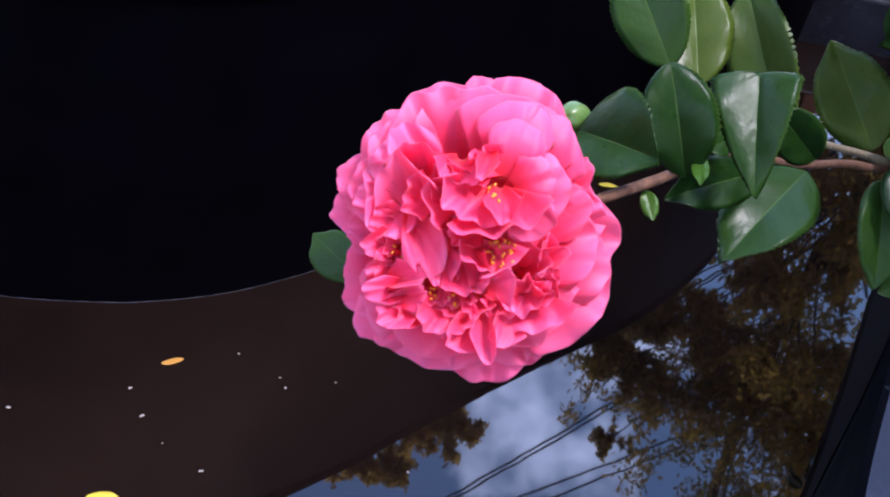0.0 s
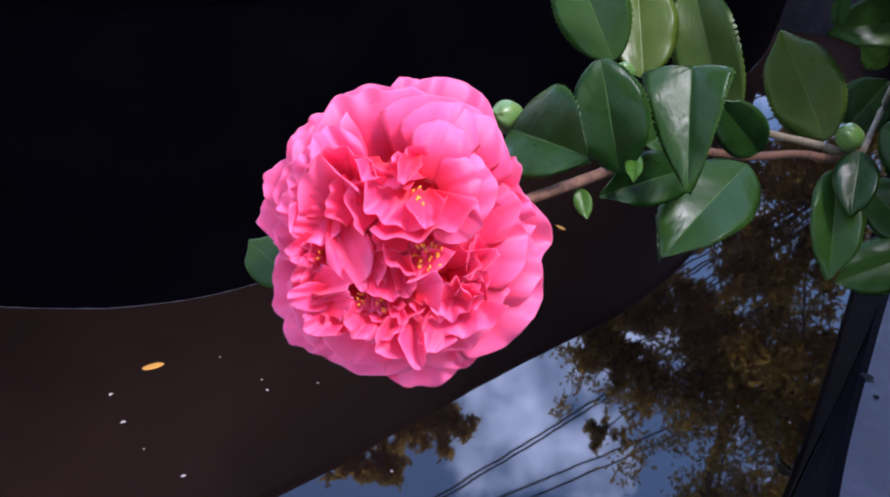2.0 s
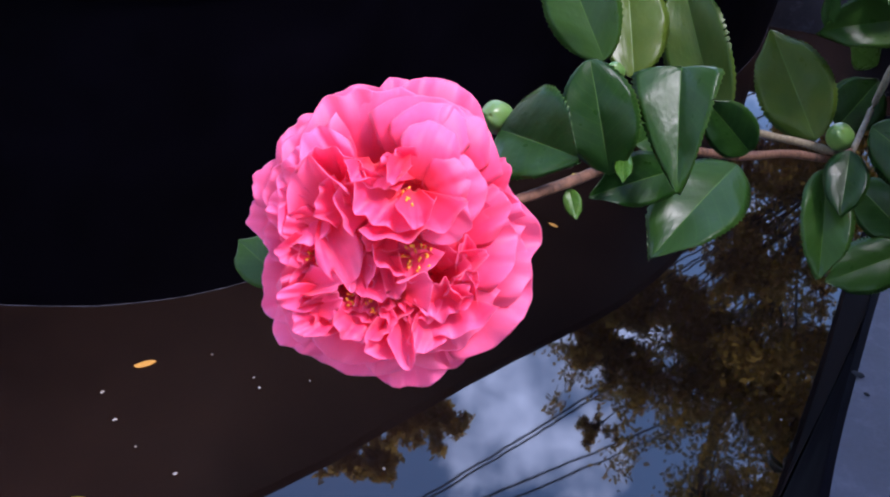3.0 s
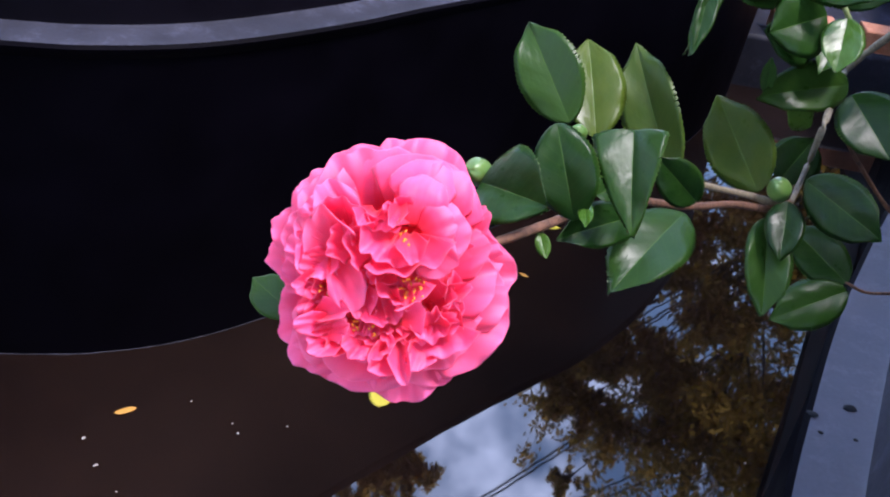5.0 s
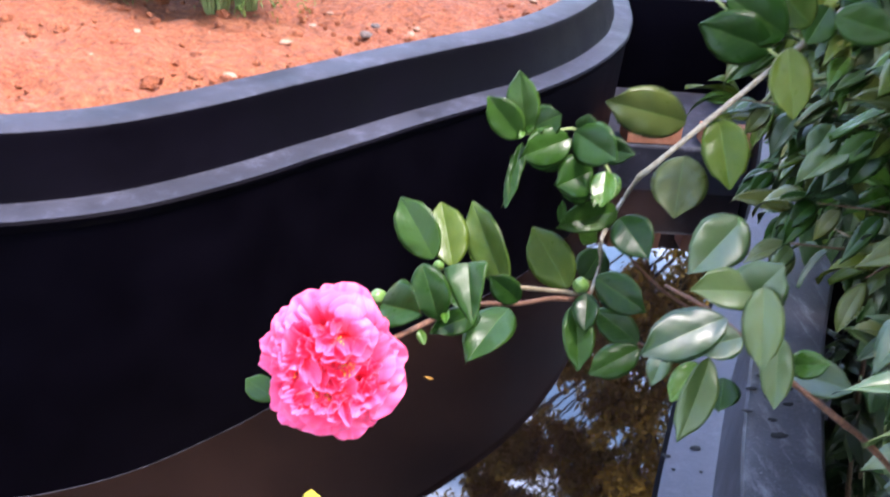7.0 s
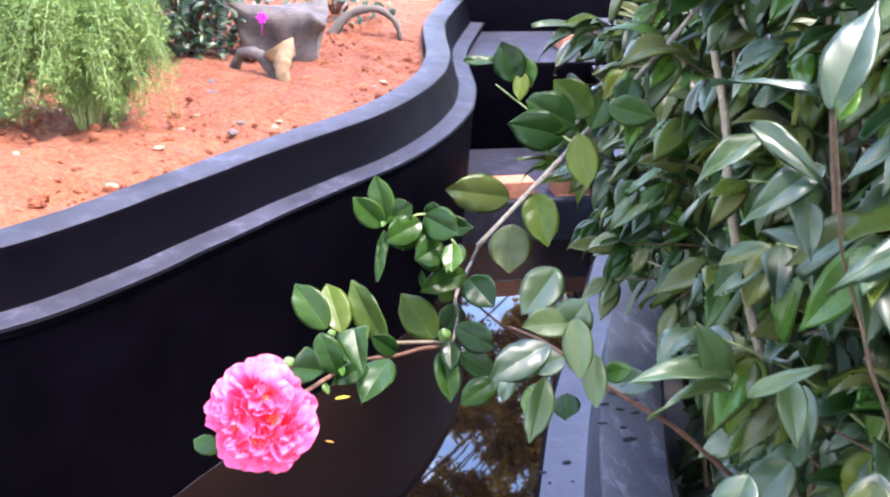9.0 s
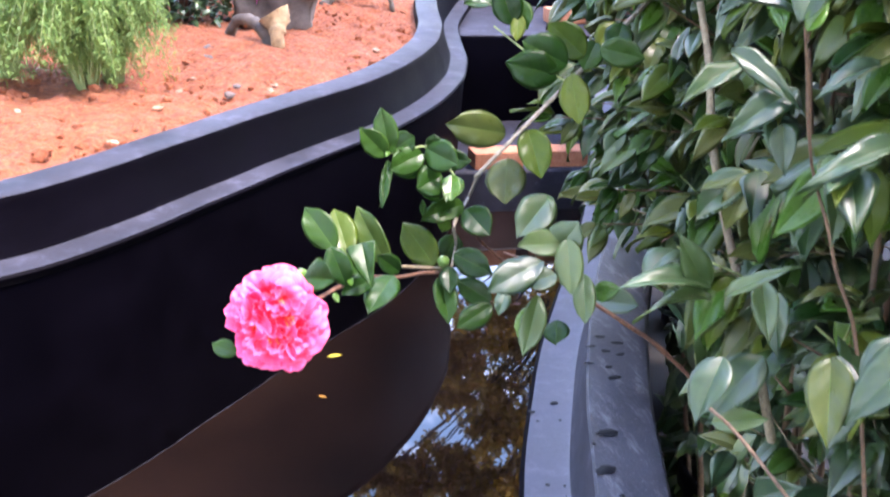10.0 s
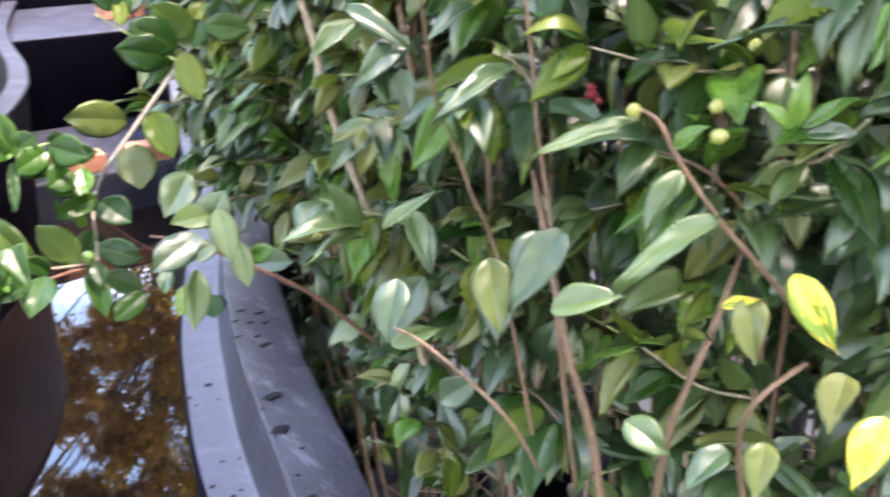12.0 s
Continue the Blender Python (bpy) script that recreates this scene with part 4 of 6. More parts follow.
leaf(branch, (0.3420, 0.1073, 1.3167), (0.3604, 0.1063, 1.3189), 0.0124, (-0.44, -0.81, 0.39), 0.22, 0.12, mat=LEAF_BRIGHT)
leaf(branch, (0.3734, 0.0908, 1.2848), (0.3656, 0.0514, 1.2384), 0.0239, (-0.37, -0.82, 0.44), 0.22, 0.12, mat=LEAF_HEDGE)
leaf(branch, (0.3200, 0.0944, 1.2579), (0.2932, 0.0551, 1.1989), 0.0266, (-0.03, -0.88, 0.47), 0.30, 0.15, mat=LEAF_HEDGE)
leaf(branch, (0.3856, 0.0880, 1.2590), (0.4104, 0.0655, 1.2753), 0.0214, (-0.39, -0.81, 0.43), 0.22, 0.12, mat=LEAF_BRIGHT)
leaf(branch, (0.3418, 0.0764, 1.3372), (0.3371, 0.0344, 1.2861), 0.0289, (-0.36, -0.84, 0.42), 0.30, 0.10, mat=LEAF_HEDGE)
leaf(branch, (0.3320, 0.0904, 1.3102), (0.3555, 0.0803, 1.3557), 0.0392, (-0.36, -0.85, 0.39), 0.22, 0.12, mat=LEAF_HEDGE)
leaf(branch, (0.3961, 0.1012, 1.2440), (0.4403, 0.0686, 1.2487), 0.0306, (-0.34, -0.59, 0.73), 0.30, 0.15, mat=LEAF_HEDGE)
leaf(branch, (0.1707, 0.2765, 1.3840), (0.1584, 0.2842, 1.4392), 0.0268, (-0.20, -0.95, 0.26), 0.20, 0.05)
leaf(branch, (0.1664, 0.2745, 1.3793), (0.1303, 0.2751, 1.4156), 0.0268, (-0.18, -0.94, 0.27), 0.30, 0.12)
leaf(branch, (0.1789, 0.2826, 1.3867), (0.2028, 0.2821, 1.4019), 0.0272, (-0.23, -0.93, 0.27), 0.20, 0.10)
leaf(branch, (0.2137, 0.2802, 1.3792), (0.1657, 0.2565, 1.3665), 0.0327, (-0.23, -0.93, 0.30), 0.20, 0.15)
leaf(branch, (0.1669, 0.2715, 1.3736), (0.1507, 0.2276, 1.3295), 0.0120, (0.19, -0.91, 0.36), 0.50, 0.30)
leaf(branch, (0.2205, 0.2926, 1.3827), (0.2568, 0.2585, 1.3692), 0.0369, (-0.28, -0.92, 0.29), 0.30, 0.12)
leaf(branch, (0.2312, 0.2904, 1.3810), (0.2307, 0.2898, 1.4014), 0.0190, (-0.27, -0.93, 0.27), 0.22, 0.12)
leaf(branch, (0.2410, 0.2783, 1.3493), (0.2049, 0.2600, 1.3387), 0.0381, (-0.26, -0.91, 0.32), 0.20, 0.15)
leaf(branch, (0.2535, 0.2772, 1.3500), (0.2469, 0.2479, 1.3251), 0.0229, (-0.29, -0.90, 0.33), 0.22, 0.12, mat=LEAF_BRIGHT)
leaf(branch, (0.1698, 0.2761, 1.3831), (0.1763, 0.2695, 1.3936), 0.0065, (-0.21, -0.94, 0.28), 0.22, 0.12, mat=LEAF_BRIGHT)
leaf(branch, (0.1747, 0.2743, 1.3807), (0.1858, 0.2672, 1.3914), 0.0065, (-0.22, -0.93, 0.29), 0.22, 0.12, mat=LEAF_BRIGHT)
leaf(branch, (0.1695, 0.2778, 1.3863), (0.1635, 0.2646, 1.3814), 0.0056, (-0.20, -0.94, 0.29), 0.22, 0.12, mat=LEAF_BRIGHT)
leaf(branch, (0.3375, 0.3228, 1.3911), (0.2526, 0.3135, 1.4082), 0.0431, (-0.32, -0.91, 0.25), 0.20, 0.15, mat=LEAF_OLIVE)
leaf(branch, (0.3373, 0.3066, 1.3602), (0.3255, 0.2654, 1.3114), 0.0473, (-0.36, -0.88, 0.32), 0.15, 0.10, mat=LEAF_OLIVE)
leaf(branch, (0.3606, 0.2979, 1.4029), (0.3667, 0.2477, 1.3519), 0.0383, (-0.22, -0.84, 0.50), 0.40, 0.15, mat=LEAF_YOUNG)
leaf(branch, (0.4038, 0.3153, 1.4704), (0.3303, 0.3206, 1.4883), 0.0443, (-0.33, -0.91, 0.24), 0.22, 0.12)
leaf(branch, (0.4148, 0.3184, 1.4853), (0.3524, 0.3255, 1.5150), 0.0473, (-0.34, -0.91, 0.23), 0.22, 0.12)
leaf(branch, (0.4409, 0.3263, 1.4949), (0.3935, 0.3449, 1.5354), 0.0403, (-0.36, -0.91, 0.21), 0.22, 0.12, mat=LEAF_YOUNG)
leaf(branch, (0.3480, 0.3556, 1.5308), (0.3299, 0.3692, 1.5788), 0.0356, (-0.28, -0.78, 0.55), 0.30, 0.15)
leaf(branch, (0.3259, 0.3716, 1.5547), (0.2828, 0.3724, 1.5550), 0.0148, (-0.21, -0.56, 0.80), 0.30, 0.10)
leaf(branch, (0.3560, 0.3584, 1.5428), (0.3471, 0.3371, 1.5125), 0.0178, (-0.32, -0.93, 0.21), 0.22, 0.12, mat=LEAF_YOUNG)
leaf(branch, (0.3531, 0.3766, 1.5580), (0.3657, 0.3487, 1.5260), 0.0299, (-0.32, -0.93, 0.19), 0.22, 0.12)
leaf(branch, (0.4184, 0.3129, 1.4744), (0.4200, 0.2671, 1.4186), 0.0355, (-0.37, -0.89, 0.27), 0.22, 0.12, mat=LEAF_YOUNG)
leaf(branch, (0.4605, 0.3389, 1.5114), (0.4384, 0.3201, 1.4781), 0.0331, (-0.38, -0.90, 0.23), 0.22, 0.12)
leaf(branch, (0.4579, 0.3163, 1.5090), (0.5059, 0.2779, 1.5021), 0.0340, (-0.41, -0.89, 0.22), 0.22, 0.12)
leaf(branch, (0.5081, 0.3674, 1.5313), (0.4878, 0.3362, 1.4961), 0.0352, (-0.40, -0.89, 0.21), 0.22, 0.12)
leaf(branch, (0.3831, 0.3516, 1.5175), (0.3637, 0.3365, 1.4949), 0.0224, (-0.33, -0.92, 0.22), 0.22, 0.12)


# ---- the camellia hedge ----
RIM_EDGE = []
for k, p in enumerate(OUTER):
    way = (OUTER[min(k + 1, len(OUTER) - 1)] - OUTER[max(k - 1, 0)]).normalized()
    RIM_EDGE.append(p + Vector((way.y, -way.x, 0)) * 0.226)


def edge_x(y):
    """The outer edge of the rim in plan, straight on beyond its bend."""
    if y < 0.1:
        return 0.575 + 0.34 * (y - 0.1)
    near = [p for p in RIM_EDGE if p.x > 0.3]
    return float(np.interp(y, [p.y for p in near], [p.x for p in near]))


def hedge_face(y, z):
    """How far towards the water the foliage reaches."""
    over = float(np.interp(z, [0.5, 0.95, 1.1, 1.3, 1.5, 1.8, 2.3], [-0.07, -0.02, 0.04, 0.14, 0.18, 0.15, 0.05]))
    if y > 0.4 and z > 0.95:
        over += min(0.26, 0.5 * (y - 0.4))
    x = edge_x(y) - over
    if y < -0.28:
        x = max(x, 0.38 - 0.85 * (y + 0.28) + (0.10 if z < 1.2 else 0.0))
    return x


def hedge_leaf_shapes(rows, half, thick):
    """Fourteen different leaves, one metre long, to be scaled down: folded, arching and twisted."""
    shapes = []
    for k in range(14):
        rnd = random.Random(500 + k)
        bm = leaf_bmesh(1.0, rnd.uniform(0.42, 0.54), rnd.uniform(0.15, 0.5), rnd.uniform(0.15, 0.7), rnd.uniform(-0.6, 0.6), 900 + k, rows, half, 0.3, thick, "slim", rnd.uniform(0.0, 0.3))
        me = bpy.data.meshes.new("leaf_shape")
        bm.to_mesh(me)
        bm.free()
        me.polygons.foreach_set("use_smooth", [True] * len(me.polygons))
        shapes.append(me)
    return shapes


LEAF_SHAPES, INNER_SHAPES = hedge_leaf_shapes(12, 3, 0.006), hedge_leaf_shapes(6, 2, 0.006)


def with_material(me, mat):
    me = me.copy()
    me.materials.clear()
    me.materials.append(mat)
    return me


SHARED = {key: [with_material(me, mat) for me in LEAF_SHAPES] for key, mat in (("plain", LEAF_HEDGE), ("deep", LEAF), ("olive", LEAF_OLIVE), ("young", LEAF_YOUNG), ("bright", LEAF_BRIGHT))}


def shoot_leaves(rnd, line, dense):
    """Poses for the leaves along a side shoot: alternate down its length, a spray at its end."""
    out, n = [], len(line)
    for k in range(1, n):
        way = (line[k] - line[k - 1]).normalized()
        last = k == n - 1
        for j in range(4 if last else dense):
            turn = rnd.uniform(0, math.tau)
            side = way.orthogonal().normalized()
            side.rotate(Matrix.Rotation(turn, 3, way))
            reach = (way * rnd.uniform(0.5, 1.1) if last else way * rnd.uniform(0.0, 0.6)) + side * rnd.uniform(0.6, 1.0) + Vector((-0.4, -0.28, rnd.uniform(-0.9, 0.15)))
            base = line[k] if last else line[k - 1].lerp(line[k], rnd.random())
            size = rnd.uniform(0.062, 0.112)
            face = Vector((rnd.uniform(-0.7, 0.2), rnd.uniform(-0.7, 0.1), 0.9)) + side * 0.3
            out.append((base + side * 0.006, reach.normalized(), size, face))
    return out


def join_leaves(parent, poses, mat, name):
    """Many leaves in one mesh."""
    cos, faces, uvs, start = [], [], [], 0
    shapes = []
    for me in INNER_SHAPES:
        bm = bmesh.new()
        bm.from_mesh(me)
        lay = bm.loops.layers.uv["UVMap"]
        bm.verts.index_update()
        shapes.append(([v.co.copy() for v in bm.verts], [[v.index for v in f.verts] for f in bm.faces], [tuple(lp[lay].uv) for f in bm.faces for lp in f.loops]))
        bm.free()
    for k, m in enumerate(poses):
        co, fa, uv = shapes[k % len(shapes)]
        cos += [m @ c for c in co]
        faces += [[i + start for i in f] for f in fa]
        uvs += uv
        start += len(co)
    me = bpy.data.meshes.new(name)
    me.from_pydata(cos, [], faces)
    lay = me.uv_layers.new(name="UVMap")
    lay.data.foreach_set("uv", [c for q in uvs for c in q])
    me.materials.append(mat)
    me.polygons.foreach_set("use_smooth", [True] * len(me.polygons))
    me.set_sharp_from_angle(angle=radians(20))
    ob = new(name, me)
    ob.parent = parent
    return tagged(ob, kind="stuff")


def bush(x, y, height, seed, stems=5, spread=0.22, lean=0.0, label="dense glossy green camellia bush with slender brown stems"):
    rnd = random.Random(seed)
    root = thing("camellia_bush", label, "bush", "camellia hedge", pose(x, y, -0.06))
    mine, low = [], 0.30 if y < 0.7 else 0.08
    for s in range(stems):
        a = math.tau * s / stems + rnd.uniform(-0.4, 0.4)
        r = spread * rnd.uniform(0.45, 1.1)
        top = Vector((r * math.cos(a) - 0.06 + lean, r * math.sin(a), height * rnd.uniform(0.86, 1.05)))
        foot = Vector((0.05 * math.cos(a), 0.05 * math.sin(a), 0.0))
        ctrl = [foot, foot.lerp(top, 0.3) + Vector((rnd.uniform(-0.04, 0.04), rnd.uniform(-0.04, 0.04), 0)), foot.lerp(top, 0.65) + Vector((rnd.uniform(-0.05, 0.05), rnd.uniform(-0.05, 0.05), 0)), top]
        line = spline(ctrl, 7)
        bm = bmesh.new()
        tube(bm, line, (rnd.uniform(0.0055, 0.0085), 0.0025), 7, 0.1, seed + s)
        part("stem", bm, rnd.choice((BARK_PALE, BARK_TAN, BARK_TAN)), root)
        for b in range(15):
            f = low + (1 - low) * (b + rnd.random()) / 15
            at = line[min(len(line) - 1, int(f * (len(line) - 1)))]
            a2 = a + rnd.uniform(-1.9, 1.9)
            reach = rnd.uniform(0.10, 0.26)
            end = at + Vector((math.cos(a2) * reach, math.sin(a2) * reach, rnd.uniform(0.0, 0.14)))
            world_end = Vector((x, y, -0.06)) + end
            limit = hedge_face(world_end.y, world_end.z) + 0.05
            if world_end.x < limit:
                end.x += limit - world_end.x
            twig = spline([at, at.lerp(end, 0.5) + Vector((0, 0, rnd.uniform(-0.02, 0.03))), end], 3)
            bm = bmesh.new()
            tube(bm, twig, (0.0026, 0.0013), 5, 0.1, b)
            part("twig", bm, rnd.choice((BARK_GREEN, BARK_PALE, BARK_TAN)), root)
            mine += shoot_leaves(rnd, twig, 3)
    rnd.shuffle(mine)
    poses = []
    for base, reach, size, face in mine:
        world_tip = Vector((x, y, -0.06)) + base + reach * size
        if world_tip.x < hedge_face(world_tip.y, world_tip.z) or world_tip.z < (0.72 if y < 0.7 else 0.1) or y < 0.7 and rnd.random() < (1.3 - world_tip.z) * 1.5:
            continue
        m = frame_of(base, base + reach, face) @ Matrix.Diagonal((size * rnd.uniform(0.85, 1.1), size, size, 1))
        poses.append((world_tip.x - edge_x(world_tip.y), m))
    poses.sort(key=lambda q: q[0])
    near = 290 if seed < 18 else 110
    for _, m in poses[:near]:
        q = rnd.random()
        key = "plain" if q < 0.42 else "deep" if q < 0.52 else "young" if q < 0.68 else "olive" if q < 0.88 else "bright"
        ob = new("leaf", rnd.choice(SHARED[key]))
        ob.parent, ob.matrix_basis = root, m
    if len(poses) > near:
        join_leaves(root, [m for _, m in poses[near:]], LEAF_FAR, "inner_foliage")
    return root


BUSHES = [(0.90, -0.42, 2.2, 11, 0), (0.84, -0.06, 2.2, 12, 0), (0.96, 0.28, 2.25, 13, -0.05), (1.08, 0.60, 2.25, 14, -0.2), (1.22, 0.95, 2.25, 15, -0.25), (1.42, 1.35, 2.25, 16, -0.25), (1.62, 1.8, 2.3, 17, -0.2), (1.85, 2.4, 2.3, 18, -0.1), (1.30, -0.75, 2.3, 19, 0), (1.36, 0.05, 2.35, 20, 0), (1.34, -0.32, 2.35, 21, 0), (1.6, 0.6, 2.35, 22, 0), (1.75, -0.5, 2.35, 23, 0), (1.9, 0.1, 2.4, 24, 0), (2.0, 1.1, 2.4, 25, 0), (2.25, -0.25, 2.5, 26, 0), (2.3, 0.55, 2.5, 27, 0), (2.1, -0.95, 2.5, 28, 0), (1.75, -1.2, 2.4, 29, 0), (2.55, -0.6, 2.5, 30, 0)]
for x, y, h, seed, lean in BUSHES:
    bush(x, y, h, seed, 6 if seed < 18 else 5, lean=lean)


# shoots that reach out over the rim
def overhang(foot, end, seed, dense=2):
    rnd = random.Random(seed)
    foot, end = Vector(foot), Vector(end)
    root = thing("camellia_shoot", "leafy camellia shoot reaching over the grey rim", "bush", "camellia hedge", Matrix.Translation(foot))
    line = spline([Vector((0, 0, 0)), (end - foot) * 0.5 + Vector((0, 0, 0.03)), end - foot], 4)
    bm = bmesh.new()
    tube(bm, line, (0.003, 0.0013), 6, 0.1, seed)
    part("twig", bm, BARK_TAN, root)
    for base, reach, size, face in shoot_leaves(rnd, line, dense):
        size *= 0.8
        ob = new("leaf", rnd.choice(SHARED[rnd.choice(("plain", "plain", "deep", "deep", "young", "olive", "bright"))]))
        ob.parent, ob.matrix_basis = root, frame_of(base, base + reach, face) @ Matrix.Diagonal((size, size, size, 1))


for k in range(16):
    rnd = random.Random(700 + k)
    z = 1.12 + 0.42 * (k + 0.5) / 16
    y = 0.72 + rnd.uniform(-0.16, 0.2)
    overhang((0.95, y + 0.02, z - 0.10), (0.60 + rnd.uniform(0.0, 0.14), y, z), 40 + k)
for k in range(9):
    rnd = random.Random(730 + k)
    z = 0.98 + 0.36 * (k + 0.5) / 9
    y = 1.08 + rnd.uniform(-0.15, 0.2)
    overhang((1.12, y + 0.02, z - 0.08), (0.76 + rnd.uniform(0.0, 0.12), y, z), 70 + k)


# pots behind the rim
def nursery_pot(x, y, radius, height):
    bm = bmesh.new()
    outer = [(0.80, 0.0), (0.97, 0.86), (1.04, 0.87), (1.05, 1.0), (0.97, 1.0), (0.93, 0.88), (0.9, 0.85)]
    rings = [[bm.verts.new((radius * r * math.cos(a), radius * r * math.sin(a), height * h)) for a in (math.tau * i / 28 for i in range(28))] for r, h in outer]
    for a, b in zip(rings, rings[1:]):
        for i in range(28):
            bm.faces.new((a[i], a[(i + 1) % 28], b[(i + 1) % 28], b[i]))
    f = bm.faces.new(rings[-1])
    f.material_index = 1
    bm.faces.new(rings[0][::-1])
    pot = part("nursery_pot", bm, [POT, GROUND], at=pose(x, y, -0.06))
    return tagged(pot, "black plastic nursery pot behind the tank rim", "plant pot", "nursery pots")


for x, y, *_ in BUSHES:
    nursery_pot(x, y, 0.15, 0.40)

spray = thing("camellia_spray", "glossy drooping camellia leaves at the front of the hedge", "bush", "camellia hedge")
leaf(spray, (0.4387, -0.0913, 1.3472), (0.3305, -0.1004, 1.3610), 0.0319, (-0.27, -0.31, 0.91), 0.37, 0.46, mat=LEAF_HEDGE, twist=0.3)
leaf(spray, (0.4376, -0.0844, 1.3361), (0.3943, -0.0876, 1.4075), 0.0358, (-0.39, -0.56, 0.73), 0.32, 0.26, mat=LEAF_HEDGE, twist=-0.1)
leaf(spray, (0.4330, -0.1043, 1.3387), (0.3481, -0.1165, 1.3338), 0.0256, (-0.27, -0.30, 0.92), 0.42, 0.46, mat=LEAF_HEDGE, twist=-0.6)
leaf(spray, (0.4757, -0.1494, 1.3662), (0.4707, -0.1817, 1.3118), 0.0283, (-0.44, -0.50, 0.75), 0.42, 0.31, mat=LEAF_HEDGE, twist=-0.6)
leaf(spray, (0.4363, -0.2097, 1.3291), (0.3742, -0.2341, 1.2826), 0.0390, (-0.40, -0.47, 0.79), 0.32, 0.31, mat=LEAF_HEDGE, twist=0.3)
leaf(spray, (0.4695, -0.0309, 1.5681), (0.3865, -0.0663, 1.5350), 0.0270, (-0.37, -0.48, 0.80), 0.42, 0.36, mat=LEAF_HEDGE, twist=0.3)
leaf(spray, (0.4320, -0.0680, 1.5884), (0.4834, -0.1211, 1.5482), 0.0243, (-0.36, -0.36, 0.86), 0.42, 0.36, mat=LEAF_HEDGE, twist=-0.6)
leaf(spray, (0.4939, -0.0975, 1.5583), (0.4116, -0.1149, 1.5153), 0.0326, (-0.47, -0.61, 0.64), 0.32, 0.31, mat=LEAF_HEDGE, twist=0.4)
leaf(spray, (0.3751, -0.2668, 1.6535), (0.4230, -0.2310, 1.7260), 0.0345, (-0.45, -0.60, 0.65), 0.30, 0.22, mat=LEAF_HEDGE, twist=0.4)
leaf(spray, (0.3794, -0.2564, 1.6577), (0.3080, -0.2230, 1.6661), 0.0200, (-0.20, -0.35, 0.90), 0.42, 0.30, mat=LEAF_HEDGE, twist=-0.3)
leaf(spray, (0.3792, -0.2710, 1.6479), (0.3950, -0.2700, 1.6700), 0.0140, (-0.40, -0.60, 0.70), 0.30, 0.25, mat=LEAF_BRIGHT)
stem(spray, [(0.3816, -0.263, 1.6509), (0.4228, -0.2242, 1.583), (0.4567, -0.1969, 1.5143), (0.4771, -0.21, 1.4569), (0.4945, -0.2135, 1.411), (0.5221, -0.2179, 1.3547), (0.5382, -0.238, 1.2621), (0.5764, -0.2528, 1.0805)], 0.0011, 0.0024, BARK_TAN, "stem")
stem(spray, [(0.5106, -0.2568, 1.6543), (0.5146, -0.261, 1.6174), (0.5221, -0.2674, 1.5571), (0.5255, -0.2754, 1.4951), (0.5409, -0.2895, 1.3864), (0.5481, -0.3057, 1.259), (0.5858, -0.3115, 1.0615)], 0.0018, 0.0028, BARK_TAN, "stem")
leaf(spray, (0.4839, -0.0985, 1.5222), (0.4785, -0.1260, 1.4789), 0.0263, (-0.47, -0.58, 0.66), 0.32, 0.26, mat=LEAF_HEDGE, twist=-0.3)
leaf(spray, (0.5333, -0.1918, 1.5186), (0.4523, -0.2044, 1.4879), 0.0244, (-0.43, -0.39, 0.81), 0.42, 0.36, mat=LEAF_HEDGE, twist=-0.1)
leaf(spray, (0.5398, -0.1516, 1.5932), (0.4713, -0.1646, 1.5700), 0.0247, (-0.41, -0.33, 0.85), 0.42, 0.36, mat=LEAF_HEDGE)
leaf(spray, (0.4382, -0.3153, 1.3852), (0.4100, -0.3605, 1.3196), 0.0455, (-0.46, -0.48, 0.75), 0.27, 0.28, mat=LEAF_HEDGE, twist=0.3)
leaf(spray, (0.4706, -0.3444, 1.4148), (0.4233, -0.3750, 1.3698), 0.0404, (-0.49, -0.47, 0.73), 0.27, 0.28, mat=LEAF_HEDGE)
leaf(spray, (0.5110, -0.2481, 1.5492), (0.4021, -0.2665, 1.5197), 0.0240, (-0.42, -0.36, 0.83), 0.37, 0.31, mat=LEAF_HEDGE, twist=0.4)
leaf(spray, (0.4357, -0.1854, 1.3953), (0.4279, -0.2258, 1.3521), 0.0251, (-0.43, -0.54, 0.72), 0.42, 0.36, mat=LEAF_HEDGE)
leaf(spray, (0.3913, -0.1992, 1.3887), (0.4487, -0.2200, 1.4262), 0.0164, (-0.35, -0.35, 0.87), 0.42, 0.31, mat=LEAF_HEDGE)
leaf(spray, (0.3866, -0.2201, 1.2666), (0.4246, -0.2539, 1.2891), 0.0252, (-0.39, -0.50, 0.77), 0.37, 0.28, mat=LEAF_HEDGE, twist=-0.6)
leaf(spray, (0.3957, -0.2953, 1.2314), (0.4207, -0.3221, 1.2617), 0.0320, (-0.40, -0.45, 0.80), 0.32, 0.28, mat=LEAF_HEDGE, twist=-0.6)
leaf(spray, (0.4318, -0.2050, 1.1532), (0.3934, -0.2225, 1.1420), 0.0271, (-0.36, -0.45, 0.82), 0.34, 0.28, mat=LEAF_BRIGHT, twist=-0.6)
leaf(spray, (0.4611, -0.3843, 1.4310), (0.3963, -0.3913, 1.3710), 0.0394, (-0.49, -0.47, 0.73), 0.32, 0.31, mat=LEAF_HEDGE)
leaf(spray, (0.4023, -0.3506, 1.4053), (0.3835, -0.3918, 1.3504), 0.0370, (-0.46, -0.48, 0.75), 0.27, 0.26, mat=LEAF_OLIVE)
